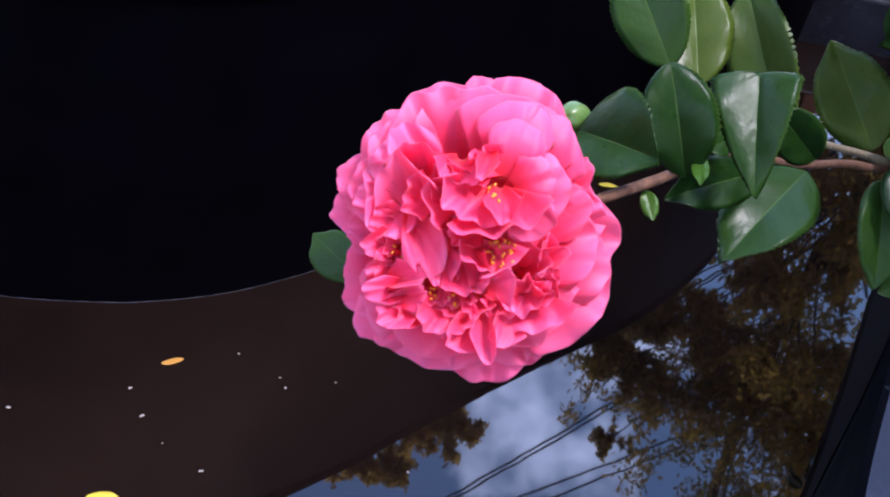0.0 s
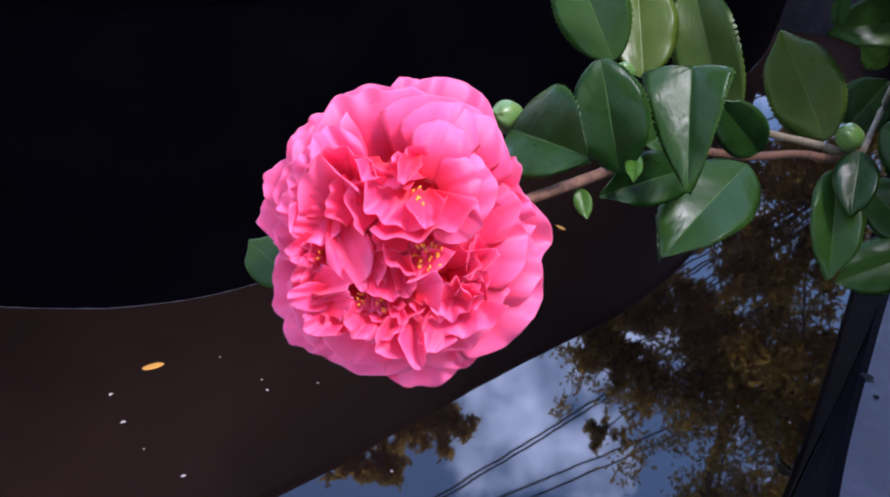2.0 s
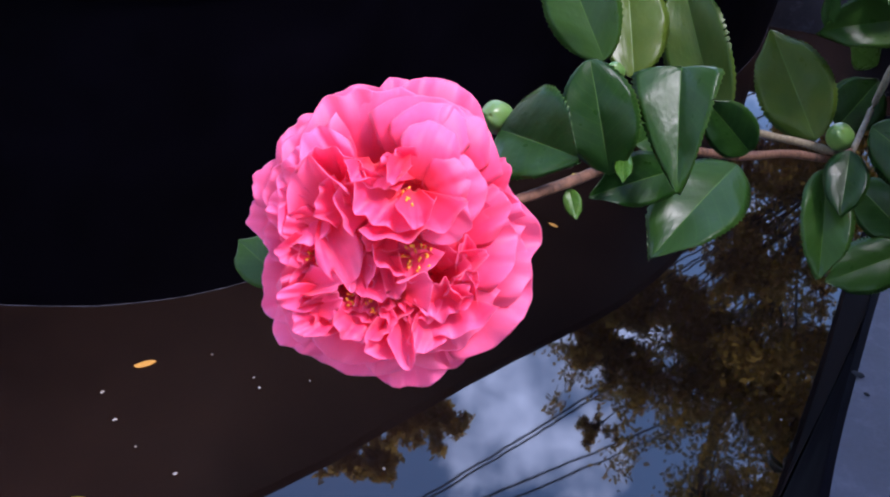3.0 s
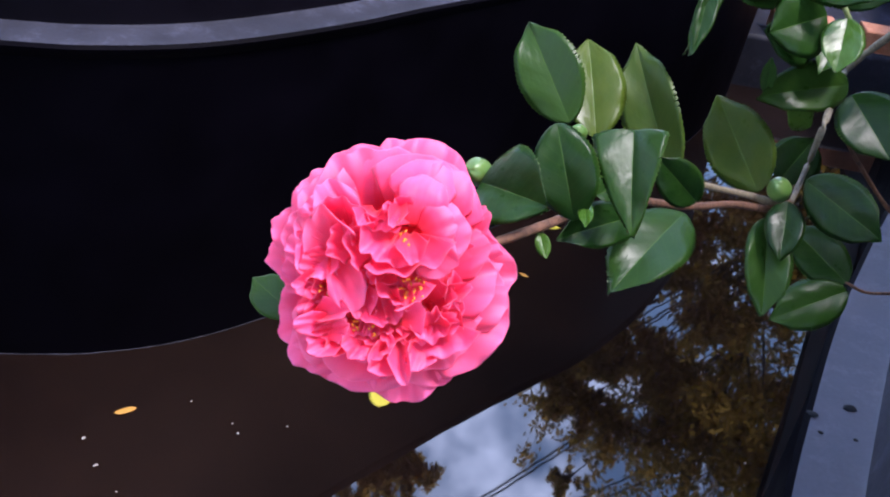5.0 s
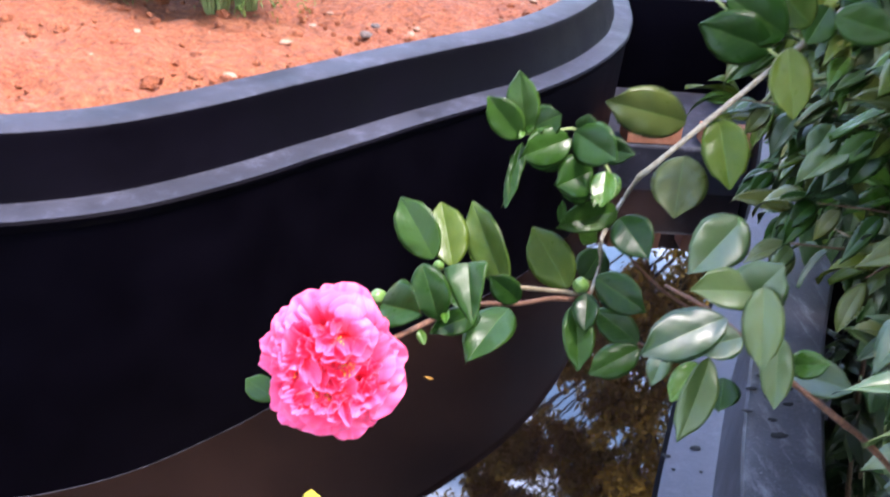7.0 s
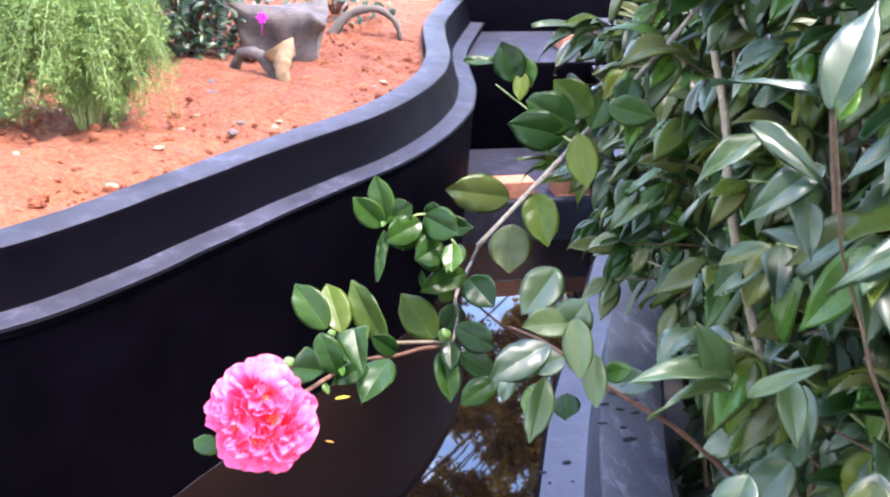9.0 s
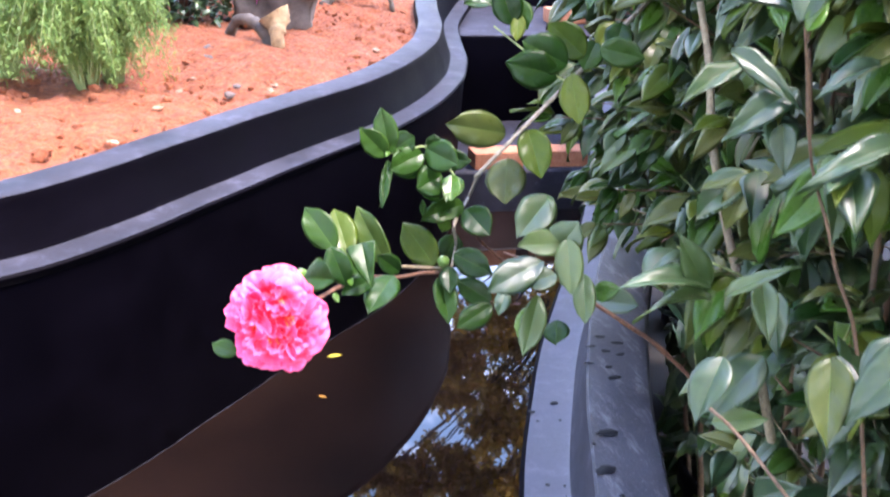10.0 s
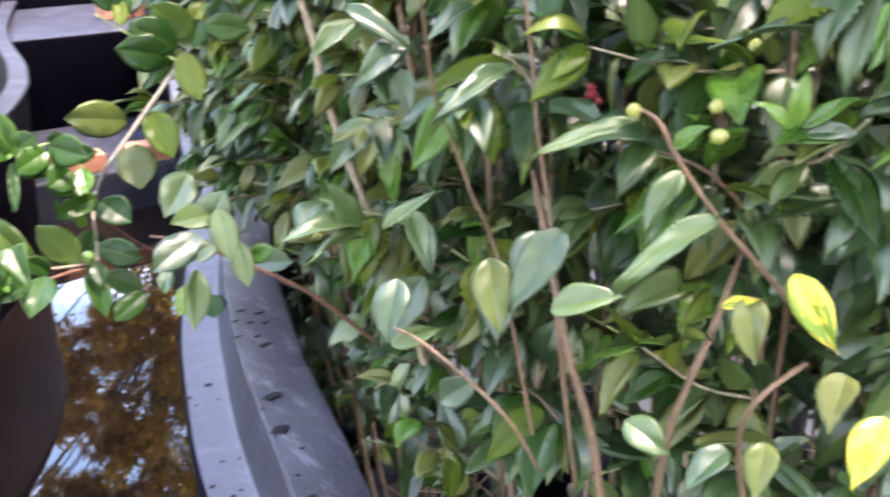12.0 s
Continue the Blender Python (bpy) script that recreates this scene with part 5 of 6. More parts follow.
leaf(spray, (0.3436, -0.2900, 1.3784), (0.3123, -0.3161, 1.3331), 0.0345, (-0.38, -0.53, 0.76), 0.32, 0.31, mat=LEAF_HEDGE, twist=-0.6)
leaf(spray, (0.5283, -0.5046, 1.4625), (0.4336, -0.4793, 1.4187), 0.0264, (-0.41, -0.24, 0.88), 0.32, 0.36, mat=LEAF_HEDGE)
leaf(spray, (0.4243, -0.4133, 1.3718), (0.4562, -0.4670, 1.3976), 0.0313, (-0.51, -0.43, 0.75), 0.37, 0.31, mat=LEAF_HEDGE)
leaf(spray, (0.5683, -0.5582, 1.4211), (0.5685, -0.6122, 1.3709), 0.0332, (-0.62, -0.29, 0.73), 0.37, 0.36, mat=LEAF_YELLOW, twist=-0.6, label="variegated yellow and green leaf")
leaf(spray, (0.5742, -0.4226, 1.4782), (0.5168, -0.4317, 1.4256), 0.0287, (-0.59, -0.42, 0.69), 0.34, 0.28, mat=LEAF_HEDGE, twist=-0.6)
leaf(spray, (0.6730, -0.5027, 1.6090), (0.5682, -0.4483, 1.6054), 0.0257, (-0.53, -0.25, 0.81), 0.37, 0.36, mat=LEAF_HEDGE, twist=-0.6)
leaf(spray, (0.5397, -0.3986, 1.5244), (0.4333, -0.3666, 1.5019), 0.0248, (-0.38, -0.28, 0.88), 0.42, 0.36, mat=LEAF_HEDGE)
leaf(spray, (0.5975, -0.5203, 1.5388), (0.6003, -0.5236, 1.5900), 0.0189, (-0.69, -0.37, 0.62), 0.32, 0.26, mat=LEAF_BRIGHT)
leaf(spray, (0.6014, -0.5234, 1.5389), (0.6271, -0.5561, 1.5688), 0.0166, (-0.70, -0.35, 0.62), 0.34, 0.28, mat=LEAF_BRIGHT)
leaf(spray, (0.5956, -0.5188, 1.5388), (0.5554, -0.5004, 1.5653), 0.0166, (-0.68, -0.39, 0.63), 0.34, 0.28, mat=LEAF_BRIGHT, twist=-0.6)
leaf(spray, (0.6042, -0.5279, 1.5345), (0.6225, -0.5669, 1.5410), 0.0181, (-0.70, -0.34, 0.63), 0.34, 0.28, mat=LEAF_HEDGE)
leaf(spray, (0.5446, -0.6753, 1.3458), (0.4945, -0.6845, 1.3043), 0.0348, (-0.58, -0.21, 0.78), 0.32, 0.31, mat=LEAF_YELLOW, label="variegated yellow and green leaf")
leaf(spray, (0.5516, -0.5302, 1.3961), (0.5270, -0.5621, 1.3501), 0.0324, (-0.59, -0.32, 0.74), 0.34, 0.28, mat=LEAF_OLIVE, twist=-0.6)
leaf(spray, (0.5694, -0.6225, 1.3525), (0.5313, -0.6375, 1.3184), 0.0332, (-0.59, -0.24, 0.77), 0.34, 0.28, mat=LEAF_OLIVE, twist=-0.6)
leaf(spray, (0.4483, -0.4908, 1.2865), (0.4595, -0.5358, 1.2705), 0.0312, (-0.49, -0.34, 0.80), 0.34, 0.28, mat=LEAF_HEDGE, twist=-0.6)
leaf(spray, (0.4771, -0.5798, 1.2925), (0.4247, -0.5784, 1.2679), 0.0295, (-0.51, -0.29, 0.81), 0.34, 0.28, mat=LEAF_HEDGE, twist=-0.6)
leaf(spray, (0.4889, -0.6086, 1.3085), (0.4563, -0.6268, 1.2767), 0.0288, (-0.53, -0.26, 0.81), 0.34, 0.28, mat=LEAF_OLIVE, twist=-0.6)
leaf(spray, (0.5375, -0.5125, 1.3821), (0.5509, -0.5425, 1.3982), 0.0117, (-0.59, -0.34, 0.73), 0.34, 0.28, mat=LEAF_YELLOW, twist=-0.6)
stem(spray, [(0.5262, -0.4010, 1.5400), (0.5340, -0.4050, 1.5370), (0.5440, -0.4174, 1.5264), (0.5514, -0.4361, 1.4968), (0.5760, -0.4694, 1.4441), (0.6103, -0.4916, 1.4012), (0.6684, -0.4974, 1.3468)], 0.0015, 0.0032, BARK_TAN, "stem")
stem(spray, [(0.3402, -0.2861, 1.3275), (0.3423, -0.3283, 1.3293), (0.3624, -0.3716, 1.3036), (0.3980, -0.3976, 1.2554), (0.4575, -0.3797, 1.1688)], 0.0014, 0.0020, BARK_TAN, "twig")
stem(spray, [(0.6109, -0.5604, 1.3231), (0.5530, -0.5609, 1.3129), (0.5470, -0.5462, 1.2787), (0.5974, -0.5138, 1.2061), (0.6635, -0.4864, 1.0948)], 0.0024, 0.0032, BARK_TAN, "stem")
stem(spray, [(0.5975, 0.3264, 1.5728), (0.5969, 0.2717, 1.4940), (0.5918, 0.2291, 1.4142), (0.5922, 0.1703, 1.3261), (0.6082, 0.1328, 1.2458), (0.6401, 0.1184, 1.1513), (0.7174, 0.1224, 0.9421)], 0.0046, 0.0072, BARK_PALE, "stem")
stem(spray, [(0.6578, 0.1917, 1.6653), (0.6506, 0.1443, 1.5727), (0.6479, 0.1012, 1.4664), (0.6561, 0.0726, 1.3755), (0.6927, 0.0534, 1.2452)], 0.0036, 0.0050, BARK_TAN, "stem")
stem(spray, [(0.6108, -0.1845, 1.4074), (0.5516, -0.2758, 1.3538), (0.5221, -0.3276, 1.3149), (0.5189, -0.3475, 1.2719), (0.5457, -0.3639, 1.1754), (0.5754, -0.3643, 1.0611), (0.6207, -0.3600, 0.8734)], 0.0036, 0.0056, BARK_TAN, "stem")
stem(spray, [(0.7415, -0.3954, 1.3893), (0.6686, -0.4286, 1.3463), (0.6260, -0.4432, 1.3059), (0.6041, -0.4396, 1.2527), (0.5988, -0.4261, 1.1908), (0.6545, -0.3734, 1.0325)], 0.0030, 0.0046, BARK_TAN, "stem")
bud(spray, (0.5254, -0.4010, 1.5377), 0.0067, (-0.30, -0.40, 0.60), SMALL_BUD)
leaf(spray, (0.5470, -0.4330, 1.5080), (0.5560, -0.4620, 1.5330), 0.0200, (-0.60, -0.30, 0.60), 0.3, 0.25, mat=LEAF_BRIGHT, twist=0.3)
bud(spray, (0.5726, -0.4549, 1.5465), 0.0061, (0.00, -0.30, 0.80), SMALL_BUD)
bud(spray, (0.5645, -0.4672, 1.5236), 0.0070, (0.20, -0.60, 0.20), SMALL_BUD, label="yellow-green bud")
bud(spray, (0.6283, -0.4471, 1.5939), 0.0052, (0.00, -0.30, 0.80), SMALL_BUD)
bud(spray, (0.7198, 0.8347, 1.4707), 0.0117, (0.00, -0.30, 0.80), PINK_BUD, label="pale pink opening bud")
bud(spray, (0.6313, -0.2460, 1.5067), 0.006, (0, -0.5, 0.5), RED, label="dark red opening flower")
bud(spray, (0.6270, -0.2490, 1.5150), 0.004, (-0.6, -0.2, 0.8), RED, label="dark red petal")
bud(spray, (0.6375, -0.2500, 1.4990), 0.0045, (0.6, -0.2, -0.6), RED, label="dark red petal")
bud(spray, (0.6240, -0.2440, 1.5010), 0.0035, (-0.8, -0.3, -0.2), RED, label="dark red petal")
leaf(spray, (0.6538, 0.5916, 1.2907), (0.5860, 0.5643, 1.2411), 0.0460, (-0.35, -0.67, 0.66), 0.34, 0.28, mat=LEAF_HEDGE, twist=-0.6)
leaf(spray, (0.6820, 0.6171, 1.2393), (0.6039, 0.5725, 1.2200), 0.0424, (-0.35, -0.65, 0.67), 0.34, 0.28, mat=LEAF_HEDGE, twist=0.4)
leaf(spray, (0.6345, 0.6059, 1.3105), (0.6059, 0.5900, 1.2593), 0.0388, (-0.35, -0.67, 0.65), 0.34, 0.28, mat=LEAF_HEDGE, twist=-0.1)
leaf(spray, (0.6782, 0.5984, 1.2704), (0.6257, 0.5712, 1.2300), 0.0420, (-0.36, -0.66, 0.66), 0.34, 0.28, mat=LEAF_HEDGE, twist=-0.6)


# ---- things on the water and the rim ----
def floating_leaf(x, y, length, width, turn, mat, label):
    bm = leaf_bmesh(length, width, 0.08, 0.05, 0.0, int(1000 * (x + y)), 12, 3, 0.4)
    ob = part("floating_leaf", bm, mat, at=pose(x, y, WATER_Z + 0.003, 0, 0, turn))
    return tagged(ob, label, "leaf", "fallen leaves on the water")


LEAF_DRY = leaf_material("dry_leaf", (0.30, 0.12, 0.02), (0.38, 0.17, 0.03), (0.45, 0.24, 0.05), 0.6, vein=(0.2, 0.1, 0.03))
floating_leaf(0.013, 1.289, 0.080, 0.052, 5, LEAF_FLOAT, "yellow fallen leaf floating on the brown water")
floating_leaf(-0.488, 1.153, 0.045, 0.018, -55, LEAF_DRY, "orange-brown fallen leaf floating on the water")
floating_leaf(-0.504, 0.815, 0.055, 0.030, -75, LEAF_FLOAT, "yellow fallen leaf floating on the brown water")
floating_leaf(0.328, 1.855, 0.032, 0.014, 60, LEAF_DRY, "small brown leaf floating on the water")
floating_leaf(0.365, 2.115, 0.055, 0.026, -80, LEAF_FLOAT, "yellow fallen leaf floating near the black wall")
WATER_SPECKS = [(-0.521, 1.078, 0.0028), (-0.477, 1.017, 0.0028), (-0.356, 1.221, 0.0022), (-0.265, 1.177, 0.0022), (-0.249, 1.152, 0.0028), (-0.160, 1.192, 0.0022), (-0.423, 0.961, 0.0017), (-0.341, 0.916, 0.0045), (-0.702, 0.977, 0.0045), (-0.519, 1.079, 0.0022), (-0.475, 1.017, 0.0028), (0.777, 1.295, 0.0028), (-0.479, 1.014, 0.0028), (-0.521, 1.075, 0.0022), (0.007, 1.000, 0.0033)]

SPECK = Nodes("pale_speck", (0.24, 0.21, 0.19), 0.8).mat
rnd = random.Random(8)
for x, y, r in WATER_SPECKS:
    bm = pebble_mesh(int(100 * (x + 5 * y)))
    ob = part("petal_scrap", bm, SPECK, at=pose(x, y, WATER_Z + 0.001, 0, 0, rnd.uniform(0, 360)) @ Matrix.Diagonal((r, r * rnd.uniform(0.6, 1), 0.0015, 1)))
    tagged(ob, "tiny pale scrap floating on the brown water", "debris", "scraps on the water")


def stain(x, y, z, r, stretch, turn):
    """A dark wet dropping on the rim: a low uneven blob."""
    bm = bmesh.new()
    seed = x * 71 + y * 33
    ring = [bm.verts.new((r * stretch * math.cos(a) * (1 + 0.35 * noise.noise((math.cos(a) * 1.3 + seed, math.sin(a) * 1.3, 0))), r * math.sin(a) * (1 + 0.35 * noise.noise((math.cos(a) * 1.3, math.sin(a) * 1.3 + seed, 2))), 0)) for a in (math.tau * i / 20 for i in range(20))]
    mid = [bm.verts.new((v.co.x * 0.7, v.co.y * 0.7, 0.0005)) for v in ring]
    top = bm.verts.new((0, 0, 0.0006))
    for i in range(20):
        j = (i + 1) % 20
        bm.faces.new((ring[i], ring[j], mid[j], mid[i]))
        bm.faces.new((mid[i], mid[j], top))
    return part("stain", bm, STAIN, outer_rim, at=pose(x, y, z, 0, 0, turn))


stain(0.612, 0.720, 0.7142, 0.0067, 1.5, 4)
stain(0.556, 0.696, 0.7142, 0.0059, 1.3, -7)
stain(0.558, 0.661, 0.7142, 0.0036, 1.0, 8)
stain(0.602, 0.657, 0.7142, 0.0029, 1.2, -4)
stain(0.508, 0.458, 0.7142, 0.0040, 1.2, 10)
stain(0.538, 0.449, 0.7142, 0.0040, 1.0, 7)
stain(0.530, 0.419, 0.7142, 0.0033, 1.0, 15)
stain(0.459, 0.400, 0.7142, 0.0045, 1.4, 11)
stain(0.474, 0.354, 0.7142, 0.0050, 1.4, 8)
stain(0.494, 0.362, 0.7142, 0.0032, 1.3, 5)
stain(0.448, 0.328, 0.7142, 0.0050, 1.5, 14)
stain(0.478, 0.299, 0.7142, 0.0056, 1.3, 1)
stain(0.679, 0.658, 0.8580, 0.0057, 1.6, -15)
stain(0.657, 0.559, 0.8580, 0.0082, 1.7, 11)
stain(0.575, 0.386, 0.8580, 0.0112, 1.8, -1)
stain(0.539, 0.359, 0.8580, 0.0043, 1.0, 9)
stain(0.530, 0.286, 0.8580, 0.0107, 1.7, 15)
stain(0.530, 0.218, 0.8580, 0.0040, 1.3, -8)
stain(0.658, 0.680, 0.8580, 0.0050, 2.0, 5)
stain(0.690, 0.716, 0.8580, 0.0058, 2.0, -14)
stain(0.702, 0.641, 0.8580, 0.0050, 2.0, 13)
stain(0.715, 0.685, 0.8580, 0.0058, 2.2, -10)
stain(0.487, 0.158, 0.8580, 0.0039, 1.0, -12)
stain(0.630, 0.618, 0.8580, 0.0042, 2.4, -4)
stain(0.661, 0.598, 0.8580, 0.0049, 1.6, 0)
stain(0.474, 0.099, 0.8580, 0.0054, 1.5, 12)

# ---- planting and stones in the bed ----
STONES = [(0.24, 2.89, 0.0182), (0.28, 2.83, 0.0168), (0.09, 2.5, 0.0238), (0.12, 2.61, 0.0182), (0.23, 2.56, 0.021), (0.25, 2.63, 0.0154), (0.05, 3.14, 0.0322), (0.04, 2.99, 0.0238), (-0.14, 2.34, 0.0196), (-0.26, 2.0, 0.021), (-0.17, 2.01, 0.0182), (-0.08, 2.13, 0.014), (-0.54, 2.29, 0.0168), (-0.07, 2.54, 0.014), (-0.43, 2.12, 0.014), (0.48, 2.68, 0.014), (0.15, 2.98, 0.0154), (0.71, 3.2, 0.016), (-0.056, 2.153, 0.014), (0.66, 3.12, 0.012), (-0.02, 2.7, 0.013), (0.36, 3.0, 0.012), (-0.35, 2.35, 0.013), (-0.62, 2.05, 0.014), (0.42, 2.92, 0.01), (0.55, 2.86, 0.011)]
for k, (x, y, r) in enumerate(STONES):
    rnd = random.Random(3000 + k)
    dark = k in (2, 3, 6, 7, 14)
    ob = part("stone", pebble_mesh(k), PEBBLE_DARK if dark else PEBBLE, at=pose(x, y, soil_height(x, y) + 0.25 * r, rnd.uniform(-20, 20), 0, rnd.uniform(0, 360)) @ Matrix.Diagonal((r, r * rnd.uniform(0.5, 1), r * 0.7, 1)))
    tagged(ob, "dark grey stone lying on the red soil" if dark else "pale pinkish stone lying on the red soil", "stone", "stones on the soil")

# crumbs and clods of the soil
crumbs = bmesh.new()
rnd = random.Random(77)
for k in range(900):
    i = int(np.interp(rnd.random(), [0, 1], [30, len(INNER) - 50]))
    q = INNER[i] + Vector((-0.45, 0.9, 0)).normalized() * (0.03 + 2.2 * rnd.random() ** 1.5)
    r = rnd.uniform(0.004, 0.013) if k % 7 else rnd.uniform(0.014, 0.03)
    m = pose(q.x, q.y, soil_height(q.x, q.y) + 0.1 * r, rnd.uniform(-40, 40), rnd.uniform(-40, 40), rnd.uniform(0, 360)) @ Matrix.Diagonal((r, r * rnd.uniform(0.5, 1), r * 0.7, 1))
    made = bmesh.ops.create_icosphere(crumbs, subdivisions=1, radius=1.0, matrix=m)
    for v in made["verts"]:
        v.co += 0.25 * r * noise.noise_vector(v.co * 90)
tagged(part("soil_crumbs", crumbs, SOIL, smooth=False), "red earth clods scattered over the bed", "soil", kind="stuff")


def feathery_shrub(x, y, height, spread, seed, mat, fronds=46, label="feathery light green shrub growing in red soil"):
    """Arching thin stems covered with fine drooping leaflets."""
    rnd = random.Random(seed)
    z = soil_height(x, y)
    root = thing("feathery_shrub", label, "shrub", "feathery shrubs", pose(x, y, z - 0.01))
    stems, plume = bmesh.new(), bmesh.new()
    uv = plume.loops.layers.uv.new("UVMap")
    for k in range(fronds):
        a, r = rnd.uniform(0, math.tau), spread * math.sqrt(rnd.random())
        top = Vector((0.55 * r * math.cos(a), 0.55 * r * math.sin(a), height * rnd.uniform(0.6, 1.0)))
        end = Vector((r * math.cos(a), r * math.sin(a), top.z * rnd.uniform(0.15, 0.8)))
        line = spline([Vector((0.03 * math.cos(a), 0.03 * math.sin(a), 0)), top * 0.6, top, end], 6)
        tube(stems, line, (0.004, 0.001), 5, 0.1, k)
        for j in range(420):
            i = min(len(line) - 1, 3 + int((len(line) - 3) * rnd.random()))
            p = line[i] + Vector((rnd.gauss(0, 0.017), rnd.gauss(0, 0.017), rnd.gauss(0, 0.017)))
            way = Vector((rnd.uniform(-1, 1), rnd.uniform(-1, 1), rnd.uniform(-1.6, 0.4))).normalized()
            side = way.orthogonal().normalized() * rnd.uniform(0.0008, 0.0017)
            n = rnd.uniform(0.010, 0.024)
            vs = [plume.verts.new(c) for c in (p - side, p + side, p + way * n * 0.6 + side + Vector((0, 0, -0.002)), p + way * n + Vector((0, 0, -0.006)), p + way * n * 0.6 - side)]
            f = plume.faces.new(vs)
            for lp, c in zip(f.loops, ((0.3, 0), (0.7, 0), (0.7, 0.6), (0.5, 1), (0.3, 0.6))):
                lp[uv].uv = c
    tagged(part("brushwood", stems, BARK_GREEN, root), kind="stuff")
    tagged(part("foliage", plume, mat, root), kind="stuff")
    return root


feathery_shrub(-0.36, 2.60, 0.50, 0.30, 1, FEATHER, 80)
feathery_shrub(-0.28, 2.70, 0.46, 0.20, 7, FEATHER, 50)
feathery_shrub(-0.62, 2.75, 0.45, 0.25, 2, FEATHER, 64)
feathery_shrub(-1.02, 3.3, 0.5, 0.40, 3, FEATHER_DARK, 50, "dull green feathery shrub growing in red soil")
feathery_shrub(-1.5, 2.75, 0.5, 0.36, 5, FEATHER_DARK, 44, "dull green feathery shrub growing in red soil")
feathery_shrub(-0.9, 2.9, 0.42, 0.26, 6, FEATHER, 30)
feathery_shrub(-0.45, 3.7, 0.5, 0.36, 4, FEATHER_DARK, 40, "dull green feathery shrub growing in red soil")


def dark_shrub(x, y, height, spread, seed, n=260):
    rnd = random.Random(seed)
    root = thing("leafy_shrub", "dark green broad-leaved shrub at the back of the bed", "shrub", "broad-leaved shrubs", pose(x, y, soil_height(x, y) - 0.01))
    bm = bmesh.new()
    poses = []
    for k in range(9):
        a = math.tau * k / 9
        top = Vector((spread * 0.7 * math.cos(a), spread * 0.7 * math.sin(a), height * rnd.uniform(0.6, 1)))
        tube(bm, spline([Vector((0, 0, 0)), top * 0.5 + Vector((0, 0, 0.05)), top], 5), (0.008, 0.003), 6, 0.1, k)
    for k in range(n):
        a, r = rnd.uniform(0, math.tau), spread * math.sqrt(rnd.random())
        p = Vector((r * math.cos(a), r * math.sin(a), height * rnd.uniform(0.03, 1.05)))
        s = rnd.uniform(0.04, 0.07)
        poses.append(frame_of(p, p + Vector((rnd.uniform(-1, 1), rnd.uniform(-1, 1), rnd.uniform(-0.6, 0.5))), (0, -0.4, 1)) @ Matrix.Diagonal((s, s, s, 1)))
    tagged(part("brushwood", bm, BARK_RED, root), kind="stuff")
    join_leaves(root, poses, LEAF_FAR, "foliage")
    return root


dark_shrub(-0.02, 3.72, 0.45, 0.22, 24, 900)
dark_shrub(0.10, 4.05, 0.42, 0.26, 21)
dark_shrub(0.72, 4.6, 0.45, 0.3, 22)
dark_shrub(-0.2, 4.5, 0.5, 0.4, 23)

bm = bmesh.new()
box(bm, -0.19, 0.19, -0.11, 0.11, 0, 0.21, 0.015)
bmesh.ops.subdivide_edges(bm, edges=bm.edges[:], cuts=4, use_grid_fill=True)
for v in bm.verts:
    v.co += 0.055 * Vector((noise.noise(v.co * 7), noise.noise(v.co * 9 + Vector((5, 0, 0))), noise.noise(v.co * 9 + Vector((0, 7, 0)))))
tagged(part("stone_block", bm, CONCRETE, at=pose(0.36, 3.72, soil_height(0.36, 3.72) - 0.02, 0, 0, -8)), "rough grey weathered stone block on the soil", "stone block")
bm = bmesh.new()
tube(bm, spline([Vector((0.002, 0, -0.03)), Vector((-0.004, 0.012, 0.045)), Vector((-0.008, 0.035, 0.085)), Vector((-0.018, 0.06, 0.115)), Vector((-0.035, 0.075, 0.14))], 4), (0.018, 0.052), 14, 0.12, 3)
for v in bm.verts:
    v.co += 0.012 * noise.noise_vector(v.co * 22) + Vector((0.35 * max(0, v.co.z - 0.07), 0, -0.25 * max(0, v.co.x)))
tagged(part("broken_stump", bm, WOOD, at=pose(0.313, 3.11, soil_height(0.313, 3.11))), "pale broken wooden stump standing before the stone block", "stump")
bm = bmesh.new()
tube(bm, spline([Vector((-0.01, 0.02, -0.02)), Vector((-0.035, 0.06, 0.06)), Vector((-0.075, 0.12, 0.095)), Vector((-0.13, 0.2, 0.08)), Vector((-0.17, 0.26, -0.02))], 5), (0.026, 0.020), 9, 0.2, 6)
tagged(part("dead_root", bm, CONCRETE, at=pose(0.30, 3.13, soil_height(0.30, 3.13))), "dark arching dead root beside the pale stump", "root")
bm = bmesh.new()
tube(bm, spline([Vector((-0.22, 0, 0.0)), Vector((-0.1, 0.03, 0.12)), Vector((0.05, 0.0, 0.16)), Vector((0.16, -0.05, 0.1)), Vector((0.2, -0.08, -0.02))], 6), (0.03, 0.014), 9, 0.15, 5)
tagged(part("driftwood", bm, BARK_TREE, at=pose(0.80, 4.15, soil_height(0.8, 4.15)) @ Matrix.Scale(0.8, 4)), "dark crooked driftwood root lying on the soil", "driftwood")
bm = bmesh.new()
for k in range(6):
    m = Matrix.Rotation(math.tau * k / 6, 4, "Y") @ Matrix.Translation((0.016, 0, 0)) @ Matrix.Diagonal((0.018, 0.004, 0.012, 1))
    bmesh.ops.create_icosphere(bm, subdivisions=2, radius=1.0, matrix=m)
tube(bm, [Vector((0, 0.01, -0.10)), Vector((0, 0.005, -0.05)), Vector((0, 0, 0))], (0.002, 0.002), 5)
tagged(part("magenta_flower", bm, MAGENTA, at=pose(0.27, 3.585, soil_height(0.36, 3.72) + 0.172) @ Matrix.Scale(0.75, 4)), "small magenta flower in front of the stone block", "flower")


